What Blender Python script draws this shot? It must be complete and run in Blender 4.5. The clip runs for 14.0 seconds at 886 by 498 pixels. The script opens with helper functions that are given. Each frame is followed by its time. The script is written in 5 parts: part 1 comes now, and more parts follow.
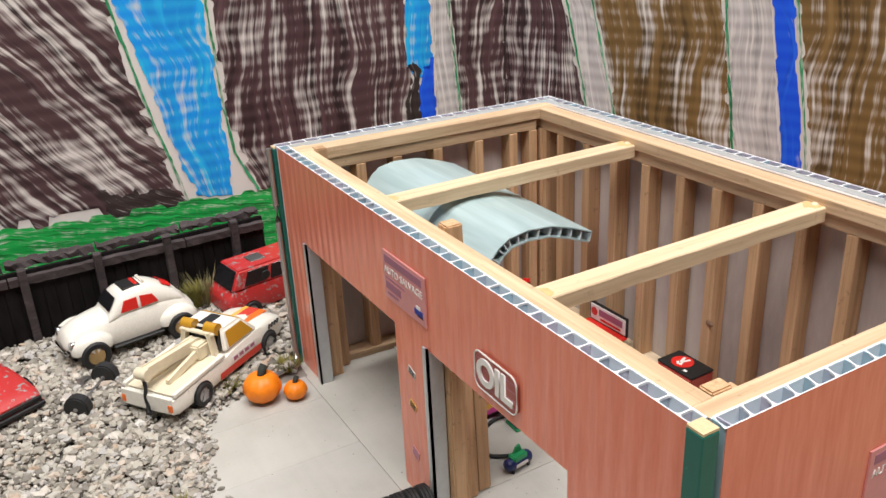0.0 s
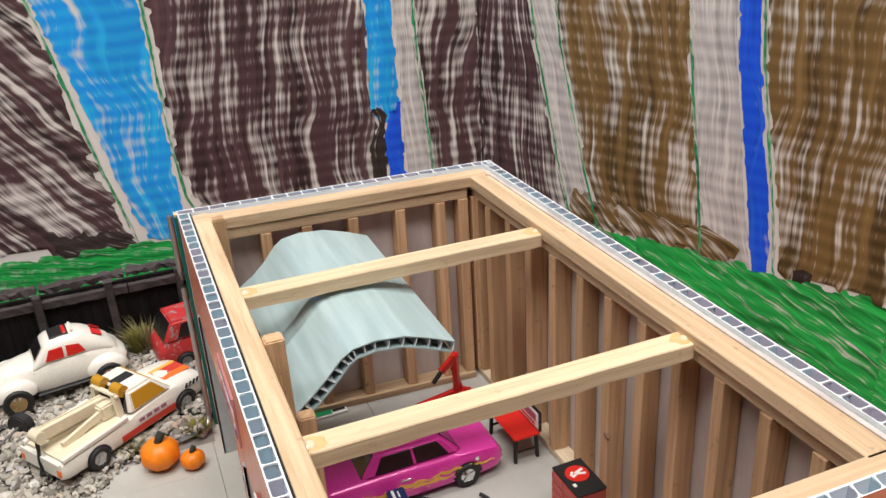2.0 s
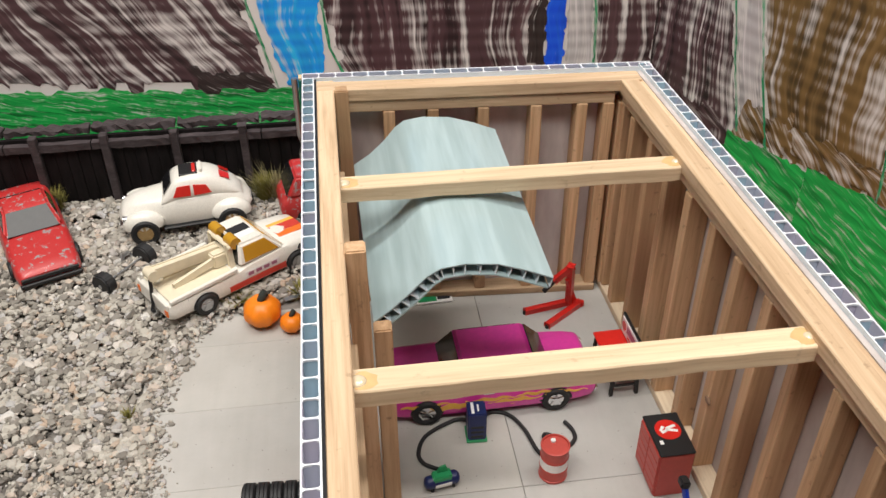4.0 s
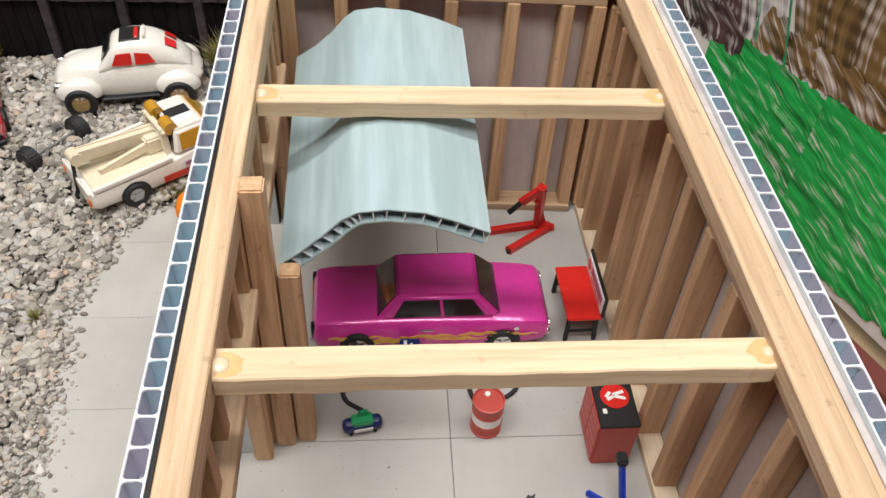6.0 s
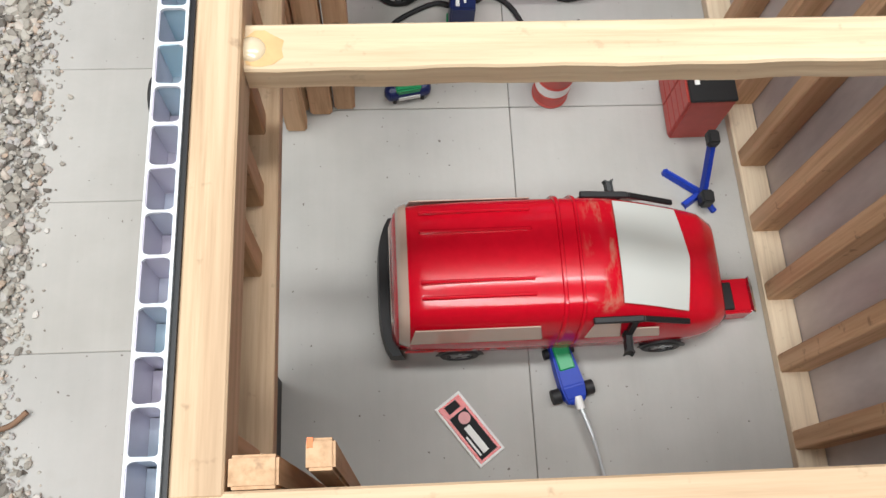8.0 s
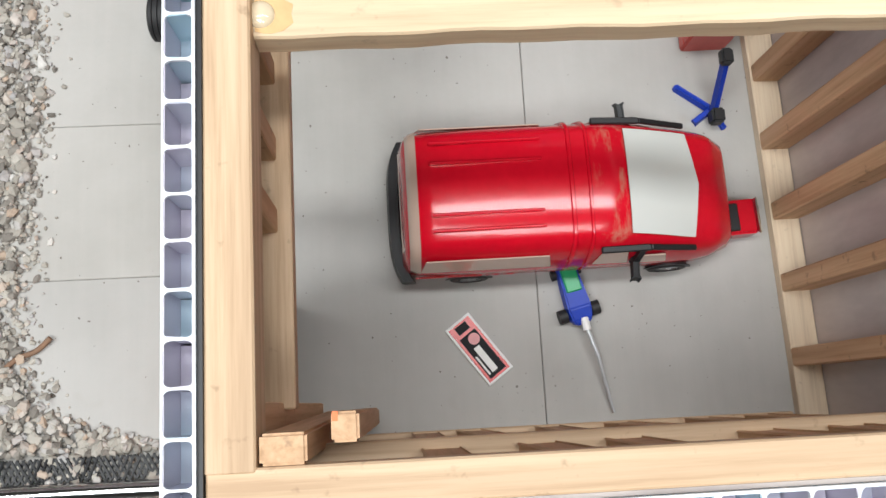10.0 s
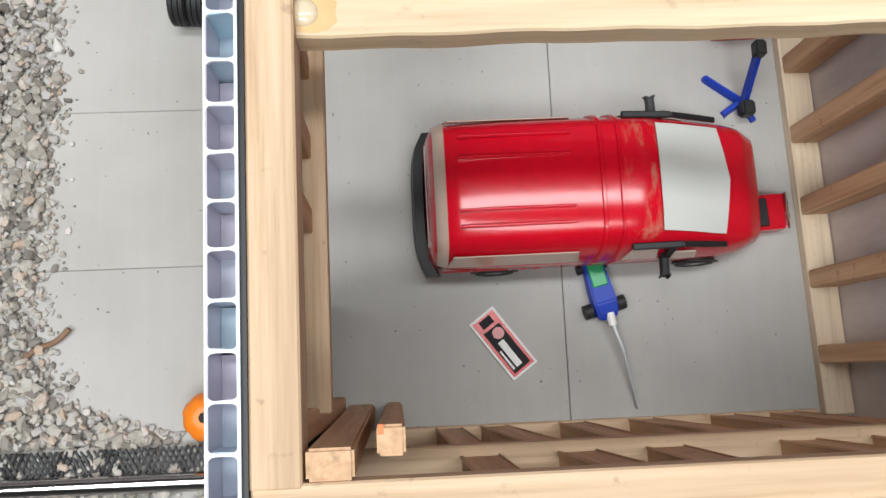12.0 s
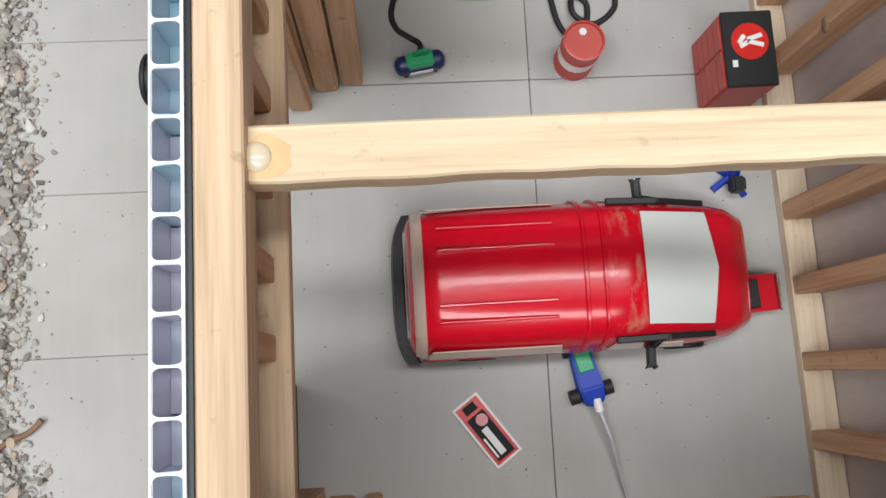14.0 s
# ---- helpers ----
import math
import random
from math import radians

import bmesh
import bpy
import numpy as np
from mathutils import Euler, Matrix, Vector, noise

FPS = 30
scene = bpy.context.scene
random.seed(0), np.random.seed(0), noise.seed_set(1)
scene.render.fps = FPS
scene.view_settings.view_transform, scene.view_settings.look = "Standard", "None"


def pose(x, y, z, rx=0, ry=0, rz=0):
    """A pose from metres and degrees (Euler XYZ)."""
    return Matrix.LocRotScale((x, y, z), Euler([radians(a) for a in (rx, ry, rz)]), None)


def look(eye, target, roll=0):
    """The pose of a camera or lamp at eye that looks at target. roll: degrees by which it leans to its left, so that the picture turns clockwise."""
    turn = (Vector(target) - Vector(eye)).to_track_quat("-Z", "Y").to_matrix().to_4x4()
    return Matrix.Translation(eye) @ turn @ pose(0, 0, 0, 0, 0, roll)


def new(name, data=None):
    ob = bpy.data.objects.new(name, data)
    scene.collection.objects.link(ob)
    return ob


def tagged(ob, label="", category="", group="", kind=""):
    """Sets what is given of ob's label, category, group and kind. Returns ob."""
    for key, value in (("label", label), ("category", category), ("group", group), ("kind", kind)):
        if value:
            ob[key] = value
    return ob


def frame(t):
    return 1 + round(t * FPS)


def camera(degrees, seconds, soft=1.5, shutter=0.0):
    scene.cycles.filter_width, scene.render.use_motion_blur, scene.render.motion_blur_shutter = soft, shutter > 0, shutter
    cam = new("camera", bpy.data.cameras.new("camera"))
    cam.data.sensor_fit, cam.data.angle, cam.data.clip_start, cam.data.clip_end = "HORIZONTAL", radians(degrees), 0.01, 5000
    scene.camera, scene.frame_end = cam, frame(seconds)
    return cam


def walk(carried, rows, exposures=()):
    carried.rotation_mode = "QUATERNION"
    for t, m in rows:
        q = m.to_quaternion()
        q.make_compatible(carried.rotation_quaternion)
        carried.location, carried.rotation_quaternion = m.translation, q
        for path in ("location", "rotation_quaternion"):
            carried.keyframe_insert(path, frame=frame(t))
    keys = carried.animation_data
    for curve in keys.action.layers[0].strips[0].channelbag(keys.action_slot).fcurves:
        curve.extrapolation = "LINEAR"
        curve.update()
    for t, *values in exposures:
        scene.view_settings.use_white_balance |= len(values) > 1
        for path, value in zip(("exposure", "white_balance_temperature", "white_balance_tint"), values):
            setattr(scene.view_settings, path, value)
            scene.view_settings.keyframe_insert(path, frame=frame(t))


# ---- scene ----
cam = camera(54.15, 14.0)
PATH = [
    (0, (-0.10331, -0.08055, 0.19363), (0.7838, 1.5213, -0.6108), -2.85),
    (0.5, (-0.07985, -0.07690, 0.20075), (0.7917, 1.5272, -0.6161), -3.22),
    (1, (-0.06174, -0.07884, 0.20791), (0.7940, 1.5303, -0.6156), -3.20),
    (1.5, (-0.03406, -0.08814, 0.21785), (0.7868, 1.5383, -0.6073), -3.24),
    (2, (-0.01381, -0.08710, 0.21896), (0.6222, 1.6115, -0.6238), -3.30),
    (2.5, (0.02281, -0.06564, 0.22052), (0.4837, 1.6502, -0.6979), -2.71),
    (3, (0.01689, -0.05458, 0.22434), (0.3860, 1.6223, -0.8013), -1.13),
    (3.5, (0.01389, -0.05960, 0.23508), (0.2824, 1.5824, -0.8748), -1.77),
    (3.7, (0.01177, -0.06241, 0.22838), (0.2460, 1.5707, -0.9021), -1.48),
    (5.8, (0.04525, -0.02208, 0.22886), (0.1752, 1.4047, -1.1667), 3.03),
    (6, (0.04308, -0.01890, 0.22598), (0.1793, 1.3698, -1.2068), 3.47),
    (6.5, (0.04886, -0.01602, 0.21568), (0.1498, 1.2868, -1.2984), 2.85),
    (7, (0.04647, -0.00826, 0.21222), (0.1333, 1.1562, -1.4115), 2.82),
    (7.5, (0.02695, 0.00648, 0.20929), (0.1410, 0.8872, -1.5827), 5.16),
    (8, (0.03106, 0.01262, 0.19952), (0.1489, 0.6716, -1.6851), 8.07),
    (8.2, (0.02906, 0.01329, 0.20597), (0.1333, 0.6316, -1.6932), 7.64),
    (10.5, (0.02935, 0.02889, 0.20356), (0.1374, 0.3505, -1.7675), 15.67),
    (11, (0.02884, 0.02913, 0.20228), (0.1374, 0.3481, -1.7691), 16.04),
    (11.5, (0.02724, 0.02848, 0.20348), (0.1349, 0.3507, -1.7675), 15.95),
    (12, (0.02293, 0.03235, 0.20223), (0.1371, 0.3168, -1.7741), 19.57),
    (12.5, (0.02252, 0.03286, 0.20132), (0.1368, 0.3133, -1.7756), 20.10),
    (13, (0.02459, 0.03101, 0.19879), (0.1361, 0.3405, -1.7740), 17.71),
    (13.5, (0.02550, 0.04246, 0.20034), (0.1263, 0.3491, -1.7734), 15.82),
    (14, (0.02977, 0.05225, 0.20006), (0.1280, 0.3330, -1.7777), 16.65),
]
walk(cam, [(t, look(eye, target, roll)) for t, eye, target, roll in PATH],
     [(0, -0.12, 6650, 10), (3.5, -0.34, 6750, 10), (6.5, -0.32, 6500, 9), (8, -0.26, 6250, 7), (11, -0.32, 6150, 7), (14, -0.46, 6100, 7)])

# ---- world, room light and exposure ----
world = bpy.data.worlds.new("world")
scene.world = world
world.use_nodes = True
world.node_tree.nodes["Background"].inputs[0].default_value = (0.9, 0.95, 1.0, 1)
world.node_tree.nodes["Background"].inputs[1].default_value = 0.13


def strip_lamp(name, eye, target, sx, sy, watts, tint):
    data = bpy.data.lights.new(name, "AREA")
    data.shape, data.size, data.size_y = "RECTANGLE", sx, sy
    data.energy, data.color = watts, tint
    ob = new(name, data)
    ob.matrix_basis = look(eye, target)
    return tagged(ob, "long white ceiling tube lamp over the table", "lamp", "ceiling lamps")


strip_lamp("ceiling_lamp", (0.06, 0.20, 1.28), (0.06, 0.14, 0), 1.2, 0.12, 15.0, (1.0, 0.985, 0.965))
strip_lamp("ceiling_lamp", (-0.16, -0.34, 1.23), (0.10, 0.18, 0.05), 1.3, 0.24, 21.0, (1.0, 0.985, 0.965))

# ---- materials ----
MM = 0.001


class Nodes:
    """A short way to write a node material."""

    def __init__(self, name, rough=0.6, metal=0.0):
        self.mat = bpy.data.materials.new(name)
        self.mat.use_nodes = True
        self.t = self.mat.node_tree
        self.b = self.t.nodes["Principled BSDF"]
        self.b.inputs["Roughness"].default_value = rough
        self.b.inputs["Metallic"].default_value = metal

    def add(self, kind, **kw):
        n = self.t.nodes.new(kind)
        for k, v in kw.items():
            n.inputs[k].default_value = v
        return n

    def link(self, a, b):
        self.t.links.new(a, b)

    def coord(self, which="Object", scale=(1, 1, 1), turn=(0, 0, 0)):
        c = self.t.nodes.new("ShaderNodeTexCoord")
        m = self.t.nodes.new("ShaderNodeMapping")
        m.inputs["Scale"].default_value = scale
        m.inputs["Rotation"].default_value = turn
        self.link(c.outputs[which], m.inputs["Vector"])
        return m.outputs["Vector"]

    def noise(self, vec, scale, detail=4.0, rough=0.6):
        n = self.add("ShaderNodeTexNoise", Scale=scale, Detail=detail, Roughness=rough)
        self.link(vec, n.inputs["Vector"])
        return n.outputs["Fac"]

    def ramp(self, fac, stops):
        r = self.t.nodes.new("ShaderNodeValToRGB")
        e = r.color_ramp.elements
        while len(e) < len(stops):
            e.new(0.5)
        for el, (p, c) in zip(e, stops):
            el.position = p
            el.color = (*c, 1) if isinstance(c, tuple) else (c, c, c, 1)
        self.link(fac, r.inputs["Fac"])
        return r.outputs["Color"]

    def mix(self, fac, a, b, kind="MIX"):
        m = self.t.nodes.new("ShaderNodeMix")
        m.data_type, m.blend_type = "RGBA", kind
        for sock, v in ((m.inputs["Factor"], fac), (m.inputs["A"], a), (m.inputs["B"], b)):
            if isinstance(v, (int, float)):
                sock.default_value = v
            elif isinstance(v, tuple):
                sock.default_value = (*v, 1)
            else:
                self.link(v, sock)
        return m.outputs["Result"]

    def math(self, op, a, b=0.0):
        m = self.t.nodes.new("ShaderNodeMath")
        m.operation = op
        for sock, v in zip(m.inputs, (a, b)):
            if isinstance(v, (int, float)):
                sock.default_value = v
            else:
                self.link(v, sock)
        return m.outputs[0]

    def color(self, c):
        if isinstance(c, tuple):
            self.b.inputs["Base Color"].default_value = (*c, 1)
        else:
            self.link(c, self.b.inputs["Base Color"])
        return self

    def bump(self, fac, strength, dist):
        n = self.add("ShaderNodeBump", Strength=strength, Distance=dist)
        self.link(fac, n.inputs["Height"])
        self.link(n.outputs["Normal"], self.b.inputs["Normal"])
        return self


def paint(name, c, rough=0.3, worn=None, amount=0.5, metal=0.0, coat=0.0, scale=180):
    """Toy paint: a slight mottle, and chips in the colour worn."""
    n = Nodes(name, rough, metal)
    v = n.coord()
    f = n.noise(v, scale * 3, 3)
    dark = tuple(x * 0.82 for x in c)
    col = n.mix(f, dark, tuple(min(1, x * 1.1) for x in c))
    if worn:
        w = n.noise(v, scale, 6, 0.7)
        m = n.ramp(w, [(amount, 0.0), (amount + 0.03, 1.0)])
        col = n.mix(m, col, worn)
    n.color(col).bump(f, 0.08, 0.0002)
    n.b.inputs["Coat Weight"].default_value = coat
    n.b.inputs["Coat Roughness"].default_value = 0.08
    return n.mat


def wood(name, axis, light, dark, stain=0.35):
    """Bare softwood with grain along one axis of the world."""
    n = Nodes(name, 0.65)
    s = [620.0, 620.0, 620.0]
    s[axis] = 22.0
    info = n.t.nodes.new("ShaderNodeObjectInfo")
    shift = n.t.nodes.new("ShaderNodeVectorMath")
    shift.operation = "ADD"
    n.link(n.coord("Object", tuple(s)), shift.inputs[0])
    r = n.math("MULTIPLY", info.outputs["Random"], 40.0)
    n.link(r, shift.inputs[1])
    v = shift.outputs[0]
    g = n.noise(v, 1.0, 5, 0.65)
    wide = n.noise(v, 0.16, 2, 0.5)
    col = n.ramp(g, [(0.34, tuple(x * 0.86 for x in dark)), (0.5, tuple((a + b) / 2 for a, b in zip(light, dark))), (0.62, light)])
    col = n.mix(n.ramp(wide, [(0.45, 0.0), (0.75, 1.0)]), col, tuple(x * 0.72 for x in dark))
    spots = n.noise(n.coord("Object"), 320, 3, 0.6)
    col = n.mix(n.ramp(spots, [(0.64, 0.0), (0.74, stain)]), col, (0.16, 0.09, 0.045))
    tint = n.ramp(info.outputs["Random"], [(0.0, (0.86, 0.82, 0.78)), (1.0, (1.06, 1.03, 1.0))])
    col = n.mix(1.0, col, tint, "MULTIPLY")
    n.color(col).bump(g, 0.35, 0.0004)
    return n.mat


def marker(name, c, gaps, lift=0.55, ribs=True, size=1.0):
    """Felt pen on white card: streaks along v with paper showing through, pressed on by the ribs of the card."""
    n = Nodes(name, 0.55)
    uv = n.coord("UV", (1, 1, 1))
    bend = n.add("ShaderNodeTexNoise", Scale=0.22, Detail=1.0)
    n.link(uv, bend.inputs["Vector"])
    warp = n.t.nodes.new("ShaderNodeVectorMath")
    warp.operation = "MULTIPLY_ADD"
    warp.inputs[1].default_value = (1.6, 0.0, 0.0)
    n.link(bend.outputs["Color"], warp.inputs[0])
    n.link(uv, warp.inputs[2])

    def streak(u, v, scale, detail):
        m = n.t.nodes.new("ShaderNodeMapping")
        m.inputs["Scale"].default_value = (u * size, v * size, 1)
        n.link(warp.outputs[0], m.inputs["Vector"])
        return n.noise(m.outputs["Vector"], scale, detail, 0.6)
    s1 = streak(0.62, 0.035, 4.0, 2)
    s2 = streak(1.7, 0.075, 4.0, 3)
    blob = n.noise(uv, 0.45, 2, 0.5)
    sep = n.t.nodes.new("ShaderNodeSeparateXYZ")
    n.link(n.coord("Object"), sep.inputs[0])
    wob = n.noise(n.coord("Object"), 60, 2, 0.5)
    rib = n.math("SINE", n.math("ADD", n.math("MULTIPLY", sep.outputs["Z"], 2 * math.pi / 0.0062), n.math("MULTIPLY", wob, 3.0)))
    gap = n.math("ADD", n.math("MULTIPLY", s2, 0.56), n.math("MULTIPLY", s1, 0.46))
    gap = n.math("ADD", gap, n.math("MULTIPLY", blob, 0.26))
    if ribs:
        gap = n.math("ADD", gap, n.math("MULTIPLY", rib, 0.024))
    paper = n.ramp(gap, [(gaps - 0.03, 0.0), (gaps + 0.03, 0.35), (gaps + 0.11, 0.95)])
    over = streak(0.9, 0.05, 2.3, 2)
    ink = n.mix(n.ramp(over, [(0.40, 0.0), (0.5, 1.0)]), tuple(x * lift for x in c), c)
    ink = n.mix(n.ramp(streak(1.3, 0.05, 2.9, 2), [(0.52, 0.0), (0.66, 0.55)]), ink, tuple(min(1, x * 1.9 + 0.02) for x in c))
    if ribs:
        ink = n.mix(n.math("MULTIPLY", n.math("ADD", rib, 1.0), 0.11), ink, tuple(min(1, x * 2.2 + 0.03) for x in c))
    n.color(n.mix(paper, ink, (0.80, 0.75, 0.73)))
    return n.mat


def plain(name, c, rough=0.5, metal=0.0, amount=0.12, scale=400):
    n = Nodes(name, rough, metal)
    f = n.noise(n.coord(), scale, 4)
    n.color(n.mix(f, tuple(x * (1 - amount) for x in c), tuple(min(1, x * (1 + amount)) for x in c)))
    n.bump(f, 0.1, 0.0002)
    return n.mat


PINE, PINE_D = (0.73, 0.555, 0.38), (0.59, 0.41, 0.255)
wood_x = wood("pale pine along x", 0, (0.83, 0.68, 0.48), (0.75, 0.57, 0.375), 0.2)
wood_y = wood("pine along y", 1, PINE, PINE_D)
wood_xe = wood("pine across", 0, PINE, PINE_D)
wood_z = wood("pine uprights", 2, (0.69, 0.465, 0.285), (0.55, 0.34, 0.185), 0.55)
wood_pale = wood("pale pine along y", 1, (0.84, 0.73, 0.56), (0.76, 0.62, 0.45), 0.25)
cut_wood = plain("sawn end grain", (0.66, 0.50, 0.30), 0.85, 0, 0.3, 900)


def make_plastic():
    n = Nodes("white fluted plastic", 0.38)
    f = n.noise(n.coord(), 120, 3)
    n.color(n.mix(f, (0.74, 0.85, 0.92), (0.82, 0.87, 0.93)))
    n.b.inputs["Subsurface Weight"].default_value = 0.5
    n.b.inputs["Subsurface Radius"].default_value = (0.002, 0.002, 0.002)
    return n.mat


def make_salmon():
    n = Nodes("salmon painted plastic", 0.26)
    v = n.coord("Object", (1, 1, 0.12))
    st = n.noise(v, 330, 4, 0.6)
    col = n.mix(n.ramp(st, [(0.35, 0.0), (0.72, 1.0)]), (0.77, 0.225, 0.14), (0.88, 0.31, 0.21))
    n.color(col)
    wav = n.t.nodes.new("ShaderNodeSeparateXYZ")
    n.link(n.coord("Object"), wav.inputs[0])
    w = n.math("SINE", n.math("MULTIPLY", wav.outputs["Y"], 2 * math.pi / 0.0057))
    n.bump(n.math("ADD", n.math("MULTIPLY", w, 0.5), st), 0.35, 0.0005)
    return n.mat


def make_liner():
    n = Nodes("grey mauve liner sheet", 0.36)
    v = n.coord("Object", (1, 1, 0.3))
    f = n.noise(v, 40, 5, 0.65)
    n.color(n.ramp(f, [(0.3, (0.36, 0.31, 0.30)), (0.55, (0.56, 0.50, 0.475)), (0.75, (0.66, 0.60, 0.57))]))
    return n.mat


def make_concrete():
    n = Nodes("pale grey concrete card", 0.75)
    info = n.t.nodes.new("ShaderNodeObjectInfo")
    v = n.coord()
    big = n.noise(v, 22, 5, 0.6)
    fine = n.noise(v, 700, 4, 0.7)
    lines = n.noise(n.coord("Object", (1, 0.06, 1)), 420, 3, 0.6)
    col = n.ramp(big, [(0.3, (0.36, 0.35, 0.325)), (0.55, (0.445, 0.435, 0.41)), (0.75, (0.49, 0.48, 0.455))])
    col = n.mix(n.math("MULTIPLY", fine, 0.3), col, (0.36, 0.34, 0.31))
    col = n.mix(n.math("MULTIPLY", lines, 0.25), col, (0.57, 0.55, 0.52))
    spot = n.noise(v, 55, 2, 0.4)
    col = n.mix(n.ramp(spot, [(0.70, 0.0), (0.78, 0.35)]), col, (0.30, 0.22, 0.16))
    speck = n.noise(v, 900, 1, 0.4)
    col = n.mix(n.ramp(speck, [(0.76, 0.0), (0.79, 0.8)]), col, (0.10, 0.08, 0.06))
    tint = n.ramp(info.outputs["Random"], [(0.0, (0.94, 0.94, 0.95)), (1.0, (1.03, 1.02, 1.0))])
    n.color(n.mix(1.0, col, tint, "MULTIPLY")).bump(fine, 0.25, 0.0002)
    return n.mat


def make_stones():
    n = Nodes("mixed crushed stone", 0.8)
    g = n.t.nodes.new("ShaderNodeNewGeometry")
    r = g.outputs["Random Per Island"]
    c = n.ramp(r, [(0.0, (0.09, 0.08, 0.065)), (0.18, (0.23, 0.21, 0.18)), (0.44, (0.40, 0.37, 0.315)), (0.68, (0.57, 0.535, 0.465)),
                   (0.82, (0.47, 0.46, 0.46)), (0.93, (0.52, 0.38, 0.27)), (1.0, (0.76, 0.74, 0.70))])
    f = n.noise(n.coord(), 900, 5, 0.7)
    n.color(n.mix(n.math("MULTIPLY", f, 0.55), c, (0.30, 0.27, 0.24))).bump(f, 0.6, 0.0004)
    return n.mat


def make_fence():
    n = Nodes("weathered dark timber", 0.85)
    v = n.coord("Object", (0.3, 1, 1))
    f = n.noise(v, 300, 5, 0.7)
    n.color(n.ramp(f, [(0.3, (0.022, 0.016, 0.017)), (0.6, (0.062, 0.047, 0.05)), (0.82, (0.15, 0.12, 0.125))])).bump(f, 0.6, 0.0006)
    return n.mat


def make_panel():
    n = Nodes("black tarred board", 0.7)
    v = n.coord("Object", (1, 1, 0.25))
    f = n.noise(v, 160, 5, 0.7)
    n.color(n.ramp(f, [(0.35, (0.005, 0.004, 0.004)), (0.75, (0.018, 0.014, 0.015))])).bump(f, 0.4, 0.0004)
    n.b.inputs["Specular IOR Level"].default_value = 0.15
    return n.mat


def glassy(name, c, rough=0.06):
    n = Nodes(name, rough)
    n.color(c)
    n.b.inputs["IOR"].default_value = 1.5
    n.b.inputs["Coat Weight"].default_value = 0.6
    n.b.inputs["Coat Roughness"].default_value = 0.05
    return n.mat


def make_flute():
    n = Nodes("white flute plastic with painted shade", 0.3)
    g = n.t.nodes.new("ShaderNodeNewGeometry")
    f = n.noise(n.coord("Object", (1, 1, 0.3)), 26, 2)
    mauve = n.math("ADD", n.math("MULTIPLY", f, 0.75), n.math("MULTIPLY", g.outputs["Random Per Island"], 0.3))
    # Blue grey to mauve tint puts the dimness inside the flutes into the colour.
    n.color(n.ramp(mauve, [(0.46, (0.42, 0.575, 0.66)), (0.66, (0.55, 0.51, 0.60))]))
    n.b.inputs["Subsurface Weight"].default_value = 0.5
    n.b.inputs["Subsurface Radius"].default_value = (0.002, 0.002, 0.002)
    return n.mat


plastic = make_plastic()
flute = make_flute()
cut_white = plain("white cut plastic", (0.84, 0.85, 0.88), 0.4, 0, 0.06)
salmon = make_salmon()
liner = make_liner()
concrete = make_concrete()
stones = make_stones()
fence_wood = make_fence()
fence_black = make_panel()
black_edge = plain("black tape", (0.012, 0.012, 0.014), 0.5)
green_paint = paint("dark green post paint", (0.003, 0.135, 0.105), 0.4, (0.008, 0.19, 0.15), 0.66)
silver = plain("silver painted strip", (0.52, 0.54, 0.55), 0.35, 0.3)
steel = plain("dull steel", (0.45, 0.45, 0.46), 0.3, 0.9)
chrome = plain("chrome", (0.8, 0.8, 0.82), 0.12, 1.0, 0.05)
rubber = plain("black rubber", (0.014, 0.014, 0.015), 0.6)
black_plastic = plain("black plastic", (0.008, 0.008, 0.009), 0.5)
dark_glass = glassy("smoked window", (0.012, 0.012, 0.014), 0.22)
purple = paint("magenta metallic enamel", (0.74, 0.045, 0.37), 0.28, None, 0.5, 0.12, 0.5)
def make_red():
    n = Nodes("bright red enamel", 0.2)
    v = n.coord()
    f = n.noise(v, 500, 3)
    col = n.mix(f, (0.43, 0.002, 0.012), (0.57, 0.004, 0.018))
    sep = n.t.nodes.new("ShaderNodeSeparateXYZ")
    n.link(v, sep.inputs[0])
    rub = n.noise(n.coord("Object", (1, 0.35, 1)), 260, 4, 0.65)
    zone = n.ramp(n.math("MULTIPLY", sep.outputs["X"], 40.0), [(0.08, 0.0), (0.22, 1.0), (0.36, 1.0), (0.46, 0.0)])
    top = n.ramp(n.math("MULTIPLY", sep.outputs["Z"], 30.0), [(0.72, 0.0), (0.77, 1.0)])
    amount = n.math("MULTIPLY", n.math("MULTIPLY", zone, top), n.ramp(rub, [(0.5, 0.0), (0.62, 0.7)]))
    n.color(n.mix(amount, col, (0.42, 0.17, 0.12))).bump(n.noise(v, 160, 3), 0.12, 0.0006)
    n.b.inputs["Specular IOR Level"].default_value = 0.3
    n.b.inputs["Coat Weight"].default_value = 0.22
    n.b.inputs["Coat Roughness"].default_value = 0.06
    return n.mat


red_enamel = make_red()
red_worn = paint("chipped red enamel", (0.50, 0.03, 0.03), 0.4, (0.30, 0.27, 0.27), 0.57, 0, 0.2, 300)
white_worn = paint("chipped white enamel", (0.80, 0.77, 0.70), 0.35, (0.10, 0.09, 0.08), 0.69, 0, 0.3, 420)
cream = plain("cream plastic", (0.72, 0.64, 0.48), 0.45)
orange = paint("orange stripe", (0.85, 0.17, 0.02), 0.4)
red_stripe = paint("red stripe", (0.62, 0.05, 0.03), 0.4)
yellow = paint("flame yellow", (0.85, 0.47, 0.08), 0.35)
amber = glassy("amber lens", (0.52, 0.27, 0.02), 0.2)
gold = plain("tan gold rim", (0.55, 0.38, 0.18), 0.35, 0.5)
